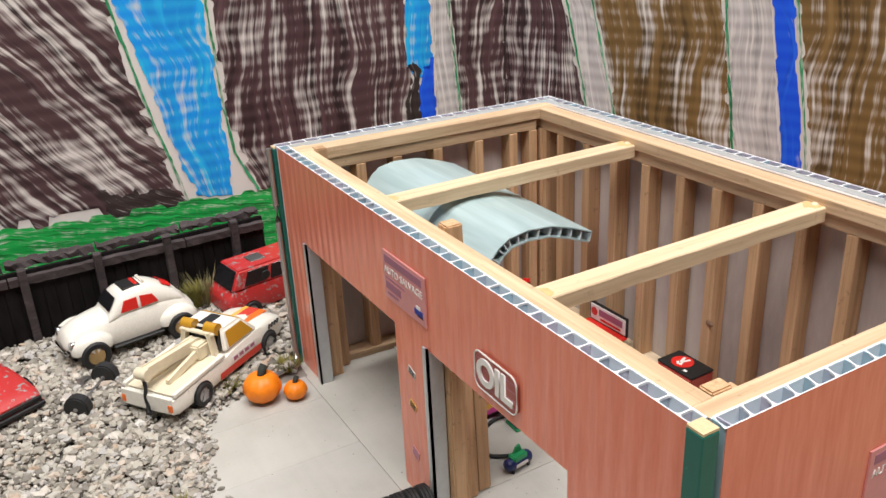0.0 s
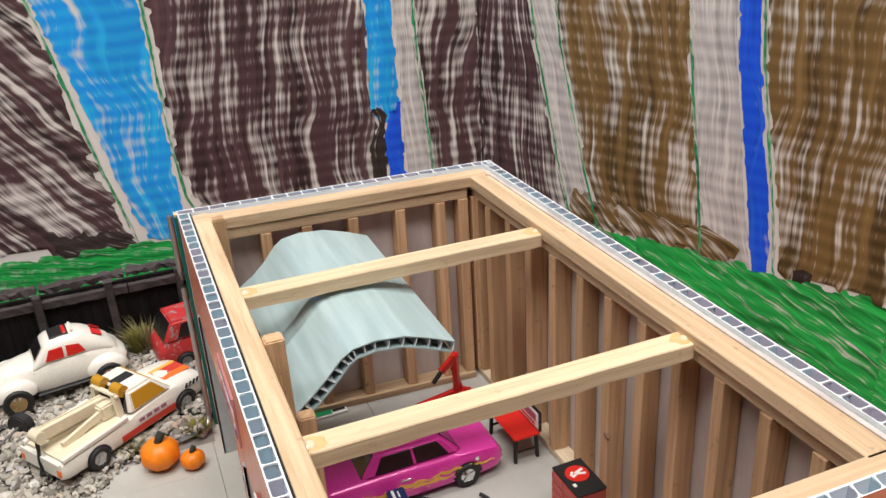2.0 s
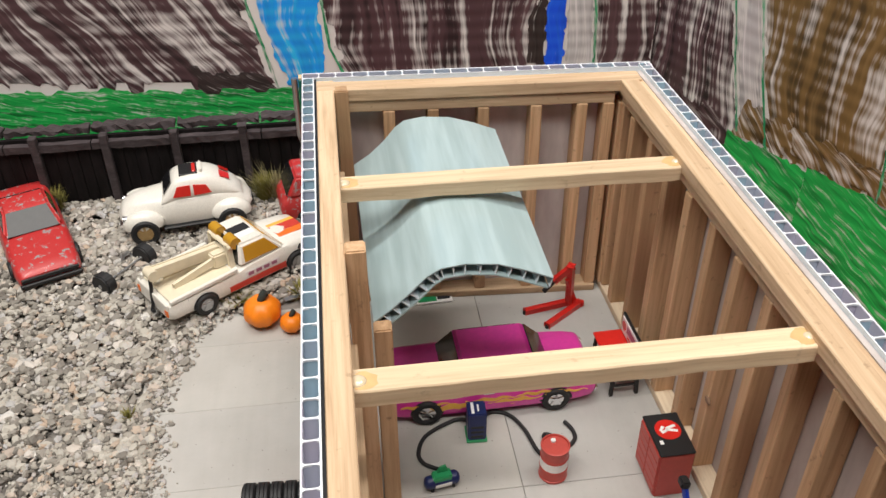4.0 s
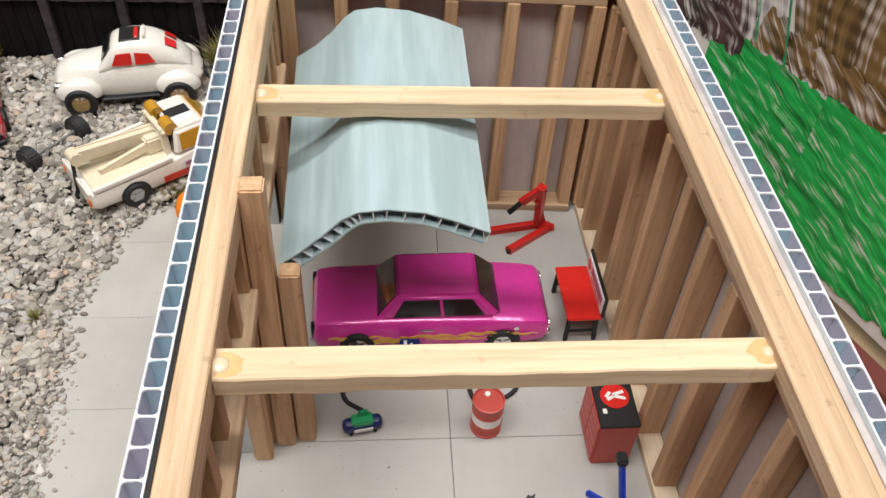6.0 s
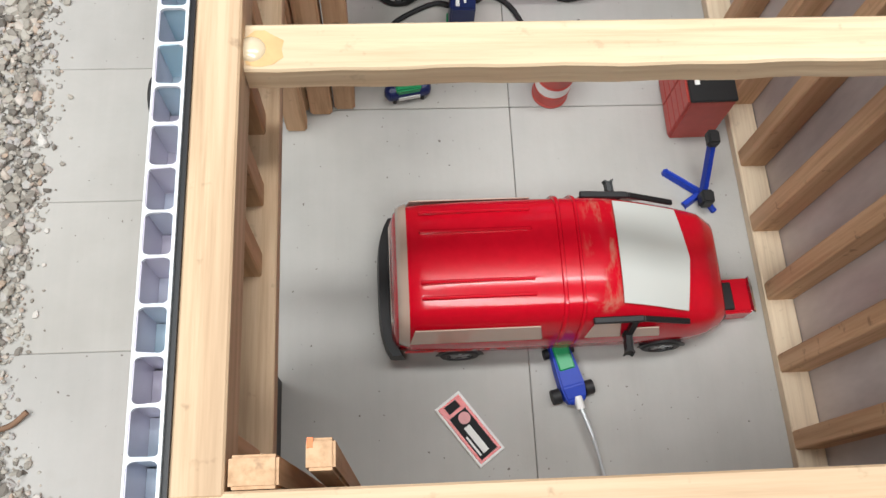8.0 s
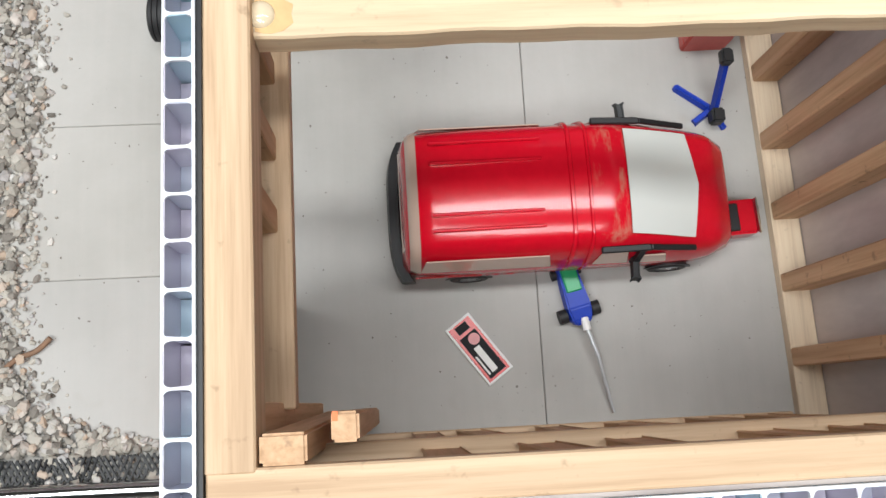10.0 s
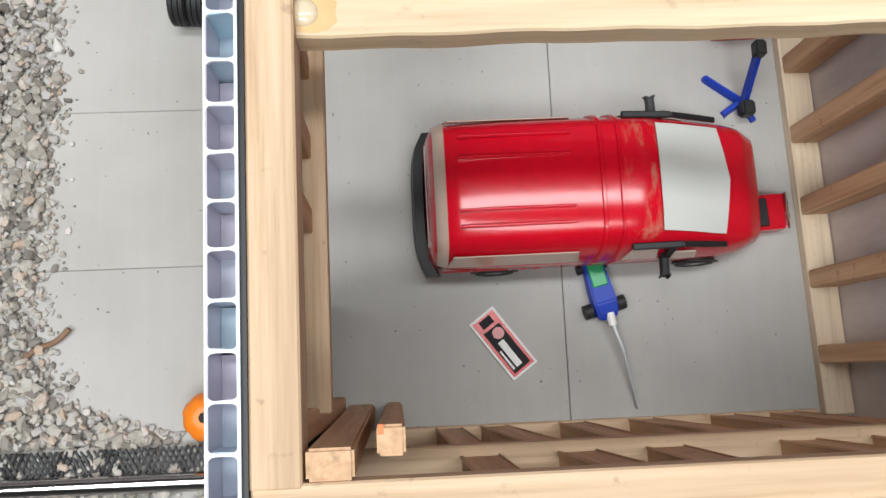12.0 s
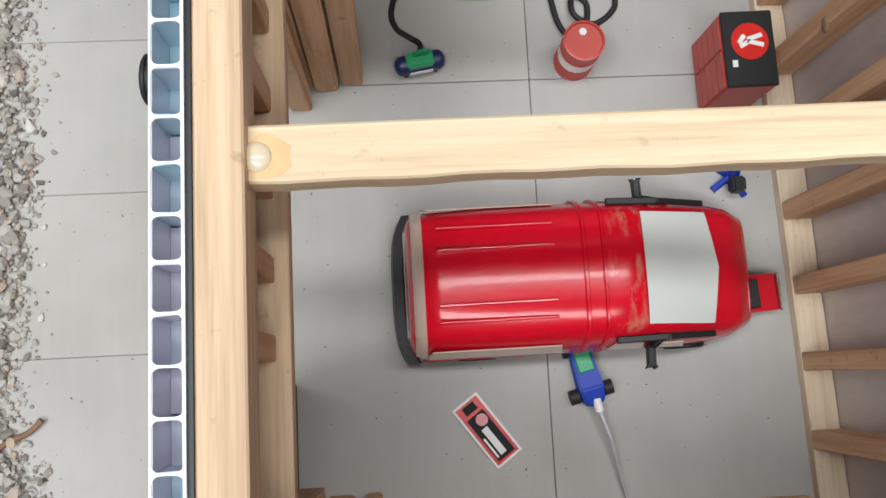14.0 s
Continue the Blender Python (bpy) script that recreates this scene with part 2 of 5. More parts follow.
red_plastic = paint("red plastic", (0.62, 0.02, 0.015), 0.3)
brick_red = paint("dull red plastic", (0.50, 0.07, 0.055), 0.4)
blue_plastic = paint("blue plastic", (0.006, 0.04, 0.40), 0.5)
navy = paint("navy plastic", (0.01, 0.02, 0.10), 0.35)
green_plastic = paint("green plastic", (0.02, 0.30, 0.11), 0.35)
pumpkin_skin = paint("orange clay", (0.93, 0.235, 0.008), 0.45)
pumpkin_stem = plain("dark stem", (0.03, 0.035, 0.03), 0.8)
white_print = plain("white print", (0.80, 0.79, 0.77), 0.5)
pink_print = plain("pink sign print", (0.68, 0.29, 0.29), 0.45)
black_print = plain("black print", (0.012, 0.012, 0.014), 0.8)
mauve_print = plain("mauve print", (0.36, 0.14, 0.22), 0.5)
grey_glass = plain("grey scuffed window", (0.10, 0.10, 0.10), 0.55)
grey_film = glassy("clear plastic over grey", (0.55, 0.56, 0.53), 0.25)
tan_film = glassy("clear plastic over tan", (0.50, 0.36, 0.29), 0.2)
glue_stain = plain("amber dried glue", (0.66, 0.43, 0.20), 0.5, 0, 0.25, 300)
glue = glassy("clear hot glue", (0.72, 0.60, 0.42), 0.12)
moss = plain("dry olive moss", (0.20, 0.18, 0.04), 0.9, 0, 0.5)
grass_dry = plain("straw grass", (0.30, 0.26, 0.13), 0.9, 0, 0.4)
twig_wood = plain("twig", (0.22, 0.13, 0.08), 0.85, 0, 0.4)
paper = plain("white card", (0.80, 0.75, 0.73), 0.6, 0, 0.06, 90)
ink_brown = marker("purple brown pen", (0.072, 0.032, 0.038), 0.668, 0.30, True, 0.62)
ink_loose = marker("loose purple brown pen", (0.066, 0.030, 0.035), 0.655, 0.30, True, 0.50)
ink_olive = marker("olive brown pen", (0.175, 0.10, 0.032), 0.672, 0.40, True, 0.60)
ink_blue = marker("sky blue pen", (0.001, 0.33, 0.97), 0.70, 0.85, True, 0.8)
ink_deep = marker("deep blue pen", (0.001, 0.085, 0.86), 0.80, 0.8)
ink_grey = marker("grey pen", (0.50, 0.455, 0.465), 0.66, 0.7)
ink_green = marker("grass green pen", (0.006, 0.36, 0.065), 0.705, 0.45, True, 0.45)
ink_teal = marker("thin green pen", (0.02, 0.26, 0.11), 0.66, 0.6)
ink_dark = marker("overlaid dark pen", (0.030, 0.018, 0.018), 0.74)
table_top = plain("tan laminate table", (0.34, 0.25, 0.15), 0.5, 0, 0.3, 40)
maroon = plain("dark red board", (0.16, 0.035, 0.03), 0.6)
board_edge = plain("base board", (0.30, 0.24, 0.17), 0.7)
room_paint = plain("grey beige room paint", (0.24, 0.235, 0.225), 0.8, 0, 0.04, 5)

# ---- making things; lengths in the builders are millimetres ----


def B():
    return bmesh.new()


def box(bm, x0, x1, y0, y1, z0, z1, m=None):
    r = bmesh.ops.create_cube(bm, size=1.0)["verts"]
    for v in r:
        v.co = Vector(((x0 + x1) / 2 + v.co.x * (x1 - x0), (y0 + y1) / 2 + v.co.y * (y1 - y0), (z0 + z1) / 2 + v.co.z * (z1 - z0)))
        if m is not None:
            v.co = m @ v.co
    return r


def tube(bm, a, b, r0, r1=None, n=12):
    a, b = Vector(a), Vector(b)
    d = b - a
    m = Matrix.Translation((a + b) / 2) @ d.to_track_quat("Z", "Y").to_matrix().to_4x4()
    return bmesh.ops.create_cone(bm, cap_ends=True, segments=n, radius1=r0, radius2=r0 if r1 is None else r1, depth=d.length, matrix=m)["verts"]


def bar(bm, a, b, w, h, up=(0, 0, 1)):
    """A square bar from a to b."""
    a, b = Vector(a), Vector(b)
    x = (b - a).normalized()
    y = Vector(up).cross(x).normalized()
    z = x.cross(y)
    m = Matrix((x, y, z)).transposed().to_4x4()
    m.translation = (a + b) / 2
    n = (b - a).length / 2
    return box(bm, -n, n, -w / 2, w / 2, -h / 2, h / 2, m)


def hose(bm, pts, r, n=8, fine=6):
    """A round cord along smooth points."""
    P = [Vector(p) for p in pts]
    path = []
    for i in range(len(P) - 1):
        p0, p1, p2, p3 = P[max(i - 1, 0)], P[i], P[i + 1], P[min(i + 2, len(P) - 1)]
        for k in range(fine):
            t = k / fine
            path.append(0.5 * ((2 * p1) + (p2 - p0) * t + (2 * p0 - 5 * p1 + 4 * p2 - p3) * t * t + (3 * p1 - p0 - 3 * p2 + p3) * t ** 3))
    path.append(P[-1])
    rings = []
    for i, p in enumerate(path):
        d = (path[min(i + 1, len(path) - 1)] - path[max(i - 1, 0)]).normalized()
        q = d.to_track_quat("Z", "Y")
        rings.append([bm.verts.new(p + q @ Vector((r * math.cos(2 * math.pi * k / n), r * math.sin(2 * math.pi * k / n), 0))) for k in range(n)])
    for a, b in zip(rings, rings[1:]):
        for k in range(n):
            bm.faces.new((a[k], a[(k + 1) % n], b[(k + 1) % n], b[k]))
    bm.faces.new(rings[0][::-1])
    bm.faces.new(rings[-1])


def loft(bm, rings, caps=True):
    vs = [[bm.verts.new(p) for p in ring] for ring in rings]
    n = len(vs[0])
    for a, b in zip(vs, vs[1:]):
        for k in range(n):
            bm.faces.new((a[k], b[k], b[(k + 1) % n], a[(k + 1) % n]))
    if caps:
        bm.faces.new(vs[0])
        bm.faces.new(vs[-1][::-1])
    return vs


def slab(bm, pts, normal, t):
    """A flat polygon given a thickness t along normal."""
    n = Vector(normal).normalized() * t
    a = [bm.verts.new(Vector(p)) for p in pts]
    b = [bm.verts.new(Vector(p) + n) for p in pts]
    bm.faces.new(a[::-1])
    bm.faces.new(b)
    for k in range(len(pts)):
        j = (k + 1) % len(pts)
        bm.faces.new((a[k], a[j], b[j], b[k]))


def soften(bm, w, seg=1):
    bmesh.ops.bevel(bm, geom=bm.edges[:], offset=w, segments=seg, affect="EDGES", clamp_overlap=True)


def mesh_of(name, bm, mat, smooth=0.0):
    bmesh.ops.scale(bm, vec=(MM, MM, MM), verts=bm.verts)
    bmesh.ops.recalc_face_normals(bm, faces=bm.faces)
    me = bpy.data.meshes.new(name)
    bm.to_mesh(me)
    bm.free()
    me.materials.append(mat)
    if smooth:
        me.shade_smooth()
        me.set_sharp_from_angle(angle=radians(smooth))
    return me


def part(name, bm, material, parent=None, label="", smooth=0.0):
    ob = new(name, mesh_of(name, bm, material, smooth))
    ob.parent = parent
    return tagged(ob, label) if label else ob


def thing(name, label, category, at=(0, 0, 0), rz=0, group="", kind="", rx=0, ry=0):
    ob = new(name)
    ob.empty_display_size = 0.01
    ob.matrix_basis = pose(at[0] * MM, at[1] * MM, at[2] * MM, rx, ry, rz)
    return tagged(ob, label, category, group, kind)


def text_part(name, words, size, mat, parent, m, label="", depth=0.15, align="CENTER", bold=0.0):
    """Raised lettering in the built-in font, as a mesh."""
    cu = bpy.data.curves.new(name, "FONT")
    cu.body, cu.size, cu.extrude, cu.align_x, cu.align_y = words, size * MM, depth * MM, align, "CENTER"
    cu.offset = bold * MM
    tmp = bpy.data.objects.new("tmp", cu)
    scene.collection.objects.link(tmp)
    bpy.context.view_layer.update()
    me = bpy.data.meshes.new_from_object(tmp.evaluated_get(bpy.context.evaluated_depsgraph_get()))
    bpy.data.objects.remove(tmp)
    me.materials.clear()
    me.materials.append(mat)
    ob = new(name, me)
    ob.parent = parent
    mm = m.copy()
    mm.translation = mm.translation * MM
    ob.matrix_basis = mm
    return tagged(ob, label) if label else ob

# ---- the large structure ----
NORTH, SOUTH, TOP = 235.2, 10.0, 97.0


def east(y):
    """Outer face of the east wall, which runs slightly out of square."""
    return 134.8 - (y - 10) * 0.027


def shear_east(bm):
    for v in bm.verts:
        v.co.x += 9.3 - (v.co.y - 10) * 0.027


def shear_north(bm):
    for v in bm.verts:
        v.co.y -= v.co.x * 0.055


tagged(part("wall_room", (lambda b: (box(b, -1600, 1700, -1500, 1600, -760, -750), box(b, -1610, -1600, -1500, 1600, -750, 1700), box(b, 1700, 1710, -1500, 1600, -750, 1700),
                                            box(b, -1600, 1700, -1510, -1500, -750, 1700), box(b, -1600, 1700, 1600, 1610, -750, 1700), b)[-1])(B()), room_paint),
              "plain off-white walls of the room around the table", "wall", kind="structure")
tagged(part("ceiling", (lambda b: (box(b, -1610, 1710, -1510, 1610, 1700, 1710), b)[-1])(B()), room_paint), "plain off-white ceiling of the room", "ceiling", kind="structure")

bm = B()
box(bm, -900, 900, -500, 900, -60, -34)
soften(bm, 2, 2)
table = thing("table", "large tan laminate table under the model", "table")
part("tabletop", bm, table_top, table)
for sx in (-850, 850):
    for sy in (-450, 850):
        bm = B()
        box(bm, sx - 25, sx + 25, sy - 25, sy + 25, -750, -60)
        soften(bm, 3)
        part("leg", bm, board_edge, table)

bm = B()
box(bm, -300, 133.5, -60, 325, -34, -3)
soften(bm, 0.6)
tagged(part("ground", bm, board_edge), "thick board that carries the model yard", "ground", kind="structure")
bm = B()
slab(bm, [(141.5, 330, -33.9), (151.5, 330, -33.9), (247, 120, -33.9), (237, 120, -33.9)], (0, 0, 1), 6)
tagged(part("trim", bm, maroon), "dark red strip of board beside the model base", "board", kind="structure")

# floor and pad of separate concrete slabs with open joints
bm = B()
box(bm, -299, 133, -59, 324.5, -3, -1.2)
tagged(part("ground_bed", bm, plain("dark joint bed", (0.22, 0.20, 0.18), 0.9)), "dark bed under the slabs and the gravel", "ground", kind="structure")
floor = thing("floor", "pale grey concrete card slabs with thin open joints", "floor", kind="structure")
J = 0.075
xs = [-68, -4.0, 62.5, 133]
for i, ys in enumerate(([6, 22, 59.5, 97, 134, 170, 205, 231], [6, 121, 236], [6, 121, 233])):
    for y0, y1 in zip(ys, ys[1:]):
        bm = B()
        gap = J if i else 0.035
        box(bm, xs[i] + gap, xs[i + 1] - gap, y0 + gap, y1 - gap, -1.2, 0)
        soften(bm, 0.18)
        part("slab", bm, concrete, floor)


def fluted(skin, core, back, y0, y1, z0, z1, pitch=6.05, start=0.0):
    """A piece of fluted sheet 4.2 thick standing along y, outside at x = 0."""
    box(skin, 0, 0.16, y0, y1, z0, z1)
    box(core, 0.165, 0.42, y0, y1, z0, z1 - 0.02)
    box(back, 3.8, 4.2, y0, y1, z0, z1)
    k = math.ceil((y0 - start) / pitch)
    while start + k * pitch < y1:
        y = start + k * pitch
        lean = 0.14 * math.sin(k * 2.3)
        bar(core, (0.4, y + lean, (z0 + z1) / 2), (3.82, y - lean, (z0 + z1) / 2), z1 - z0, 0.3, up=(0, 1, 0))
        k += 1
    for y in (y0 + 0.2, y1 - 0.2):
        box(core, 0.42, 3.8, y - 0.2, y + 0.2, z0, z1 - 0.01)


def rim(bm, plug_bm, y0, y1, z, start=0.0, skew=0.0, pitch=6.05):
    """The bright cut edge of the sheet: rounded openings side by side, each with an added plug that brightens the
    flute.
    """
    rnd = random.Random(int(y1 * 10))
    cuts = [start + k * pitch + rnd.uniform(-0.25, 0.25) for k in range(-2, 60)]
    cuts = [y0] + [y for y in cuts if y0 + 1.5 < y < y1 - 1.5] + [y1]
    for ya, yb in zip(cuts, cuts[1:]):
        outer, inner = [], []
        t, r = 0.17, 0.95
        top_z = z + 0.12
        for cx, cy, sx, sy, a0 in ((4.0 - r, yb - t - r, 4.24, yb, 0), (0.24 + r, yb - t - r, -0.02, yb, 90), (0.24 + r, ya + t + r, -0.02, ya, 180), (4.0 - r, ya + t + r, 4.24, ya, 270)):
            for i in range(4):
                a = math.radians(a0 + i * 30)
                inner.append((cx + r * math.cos(a), cy + r * math.sin(a)))
                outer.append((sx, sy))
        rows = []
        for pts, zz in ((outer, top_z), (inner, top_z), (inner, z - 0.45)):
            rows.append([bm.verts.new((x, y + skew * (x / 4.2 - 0.5), zz)) for x, y in pts])
        for p, q in zip(rows, rows[1:]):
            for i in range(16):
                j = (i + 1) % 16
                f = [p[i], p[j], q[j], q[i]]
                if p is rows[0] and i % 4 != 3:
                    f = [p[i], q[j], q[i]]
                bm.faces.new(f)
        # Added plug, not part of the sheet; its depth sets the cell's brightness.
        box(plug_bm, 0.45, 3.78, ya + 0.22, yb - 0.22, z - 9.5, z - 8)
    bmesh.ops.remove_doubles(bm, verts=bm.verts, dist=0.002)
    bmesh.ops.recalc_face_normals(bm, faces=bm.faces)


HEAD = 62.5
D1, D2 = (140.0, 215.0), (51.0, 119.0)

wall_w = thing("wall_west", "front wall of fluted plastic sheet painted salmon, with two door openings", "wall", kind="structure")
skin, core, back, lip = B(), B(), B(), B()
fluted(skin, core, back, 14.5, NORTH, HEAD, TOP)
for a, b in ((14.5, D2[0]), (D2[1], D1[0]), (D1[1], NORTH)):
    fluted(skin, core, back, a, b, 0, HEAD)
rim(lip, core, 14.5, NORTH, TOP)
part("outer_skin", skin, salmon, wall_w, "salmon painted outer skin")
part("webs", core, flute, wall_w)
part("inner_skin", back, plastic, wall_w)
part("cut_edge", lip, cut_white, wall_w, "white cut edge with square cells")
bm = B()
box(bm, 4.25, 4.95, 13.5, NORTH, HEAD + 3, TOP - 0.5)
for a, b in ((13.5, D2[0]), (D2[1], D1[0]), (D1[1], NORTH)):
    box(bm, 4.25, 5.05, a, b, 0, HEAD + 3)
part("liner", bm, black_edge, wall_w, "black inner lining edge")
bm = B()
box(bm, 4.98, 11.2, 19.5, NORTH - 1, 91.5, 96.2)
soften(bm, 0.3)
part("top_plate", bm, wood_y, wall_w)
bm = B()
box(bm, 5.1, 11.0, 22.5, NORTH - 8, 86.6, 91.3)
soften(bm, 0.3)
part("lower_plate", bm, wood_y, wall_w)
for a, b in (D1, D2):
    bm = B()
    box(bm, 5.1, 12.6, a - (24.0 if a < 60 else 3.5), b + 3.5, HEAD, HEAD + 4.6)
    soften(bm, 0.3)
    part("header", bm, wood_y, wall_w)
for y in (57, 69, 82, 96, 109, 149, 164, 180, 196, 209):
    bm = B()
    box(bm, 5.1, 10.4, y - 2, y + 2, HEAD + 4.6, 86.6)
    soften(bm, 0.25)
    part("stud", bm, wood_z, wall_w)
for y in (26, 123, 136, 219, 226):
    bm = B()
    box(bm, 5.1, 10.8, y - 2.1, y + 2.1, 0, 86.6)
    soften(bm, 0.25)
    part("stud", bm, wood_z, wall_w)
for x0, x1, y0, y1, zt, lean in ((11.2, 16.8, 119.6, 125.0, 97.6, 4.0), (17.4, 22.6, 121.0, 126.0, 70.0, 2.5), (5.2, 10.4, 115.0, 119.0, 62.0, 0.0), (11.2, 16.2, 222.0, 227.0, 96.6, 1.5)):
    bm = B()
    box(bm, x0, x1, y0, y1, 0, zt)
    for v in bm.verts:
        v.co.y += lean * v.co.z / zt
    soften(bm, 0.45, 2)
    part("door_post", bm, wood_z, wall_w)
for y in (D1[1], D2[1]):
    bm = B()
    box(bm, -0.7, 4.6, y - 1.2, y - 0.05, 0, HEAD + 0.4)
    box(bm, -0.7, -0.05, y - 1.2, y + 2.0, 0, HEAD + 0.4)
    part("door_trim", bm, silver, wall_w, "silver grey door edge strip")

wall_e = thing("wall_east", "back wall of fluted plastic sheet with bare pine studs", "wall", kind="structure")
skin, core, back, lip = B(), B(), B(), B()
fluted(skin, core, back, 13.3, 231.5, 0, TOP, start=2.0)
rim(lip, core, 13.3, 231.5, TOP, 2.0)
for b_ in (skin, core, back, lip):
    for v in b_.verts:
        v.co.x = 125.5 - v.co.x
    shear_east(b_)
part("outer_skin", skin, salmon, wall_e, "salmon painted outer skin")
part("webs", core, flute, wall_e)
part("inner_skin", back, plastic, wall_e)
part("cut_edge", lip, cut_white, wall_e, "white cut edge with square cells")
bm = B()
box(bm, 119.6, 121.2, 13.4, 228, 0, TOP - 1.4)
shear_east(bm)
part("liner", bm, liner, wall_e, "grey mauve lining between the studs")
for nm, x0, x1, z0, z1 in (("top_plate", 111.0, 117.6, 91.4, 96.0), ("lower_plate", 113.0, 118.0, 86.4, 91.2), ("sole_plate", 112.5, 119.4, 0.05, 3.2)):
    bm = B()
    box(bm, x0, x1, 19, 226, z0, z1)
    soften(bm, 0.3)
    shear_east(bm)
    part(nm, bm, wood_pale if nm == "sole_plate" else wood_y, wall_e)
bm = B()
box(bm, 117.7, 119.5, 19, 227, 86.4, 95.2)
shear_east(bm)
part("packing_strip", bm, wood_y, wall_e)
rs = random.Random(4)
for k in range(13):
    y = 33.0 + (k - 1) * 17.6 if k < 11 else 208.0 + (k - 11) * 12.0
    bm = B()
    box(bm, 112.6 + rs.uniform(-0.3, 0.3), 119.5, y - 2.1, y + 2.1, 3.2, 86.4)
    soften(bm, 0.3)
    for v in bm.verts:
        v.co.y += (v.co.z - 40) * 0.01 * rs.uniform(-0.2, 0.2)
    shear_east(bm)
    st = part("stud", bm, wood_z, wall_e)
    if k == 6:
        bm = B()
        bmesh.ops.create_icosphere(bm, subdivisions=2, radius=1.0)
        for v in bm.verts:
            v.co = Vector((118.8 + v.co.x * 0.6, 118.9 + v.co.y * 1.9, 34 + v.co.z * 1.3))
        part("knot", bm, twig_wood, st, "dark knot in the wood")

wall_n = thing("wall_north", "end wall of fluted plastic sheet with bare pine studs", "wall", kind="structure")
skin, core, back, lip = B(), B(), B(), B()
fluted(skin, core, back, 0, 128.6, 0, TOP)
rim(lip, core, 0, 129.2, TOP)
for b_ in (skin, core, back, lip):
    for v in b_.verts:
        v.co = Vector((v.co.y, NORTH + 4.3 - v.co.x, v.co.z))
    shear_north(b_)
part("outer_skin", skin, salmon, wall_n, "salmon painted outer skin")
part("webs", core, flute, wall_n)
part("inner_skin", back, plastic, wall_n)
part("cut_edge", lip, cut_white, wall_n, "white cut edge with square cells")
bm = B()
box(bm, 5.2, 123, NORTH - 1.6, NORTH - 0.1, 0, TOP - 2)
shear_north(bm)
part("liner", bm, liner, wall_n, "grey mauve lining between the studs")
for nm, y0, y1, z0, z1 in (("top_plate", 226.0, 233.4, 91.6, 96.3), ("lower_plate", 227.0, 233.4, 86.8, 91.4), ("sole_plate", 225.5, 233.5, 0.05, 3.2)):
    bm = B()
    box(bm, 5.2 if nm == "top_plate" else 11, 122.5 if nm == "top_plate" else 113.5, y0, y1, z0, z1)
    soften(bm, 0.3)
    shear_north(bm)
    part(nm, bm, wood_xe, wall_n)
for x in (13.5, 30.5, 46.5, 65, 84.5, 101.5, 111.5, 117.4):
    bm = B()
    box(bm, x - 2.1, x + 2.1, 226.6, 233.5, 3.2, 86.8)
    soften(bm, 0.3)
    shear_north(bm)
    part("stud", bm, wood_z, wall_n)

wall_s = thing("wall_south", "end wall of fluted plastic sheet painted salmon", "wall", kind="structure")
skin, core, back, lip = B(), B(), B(), B()
fluted(skin, core, back, 4.6, 134.4, 0, TOP)
rim(lip, core, 4.6, 134.4, TOP, 0.0, 1.2)
for b_ in (skin, core, back, lip):
    for v in b_.verts:
        v.co = Vector((v.co.y, SOUTH + v.co.x, v.co.z))
part("outer_skin", skin, salmon, wall_s, "salmon painted outer skin")
part("webs", core, flute, wall_s)
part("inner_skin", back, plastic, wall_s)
part("cut_edge", lip, cut_white, wall_s, "white cut edge with square cells")
bm = B()
box(bm, 5.2, 128, 14.3, 14.9, 0, TOP - 1.4)
part("liner", bm, liner, wall_s)
bm = B()
box(bm, 5.1, 126, 14.95, 20.2, 91.4, 96.0)
soften(bm, 0.3)
part("top_plate", bm, wood_xe, wall_s)
bm = B()
box(bm, 11.5, 120, 15.0, 21.6, 66, 70.5)
soften(bm, 0.3)
part("rail", bm, wood_xe, wall_s)
bm = B()
box(bm, 11.5, 120, 15.0, 20.5, 0.05, 3.2)
soften(bm, 0.3)
part("sole_plate", bm, wood_xe, wall_s)
for x in (34, 44, 62, 78, 97, 111):
    bm = B()
    bar(bm, (x, 18.0, 3), (x + (7 if x in (44, 78) else 1), 17.8, 91.4), 4.2, 5.6, up=(1, 0, 0))
    soften(bm, 0.3)
    part("stud", bm, wood_z, wall_s)
bm = B()
box(bm, 11.6, 17.4, 20.3, 24.2, 0, 96.4)
for v in bm.verts:
    if v.co.z < 1:
        v.co.y += 2
soften(bm, 0.4, 2)
part("corner_post", bm, wood_z, wall_s, "rough sawn corner stud")
bm = B()
box(bm, 20.0, 23.6, 22.5, 26.4, 0, 92)
soften(bm, 0.4, 2)
stick = part("corner_post", bm, wood_z, wall_s, "stick with a red pencil mark")
bm = B()
box(bm, 20.15, 20.9, 25.2, 26.45, 90.4, 92.06)
part("pencil_mark", bm, orange, stick, "orange red pencil mark")

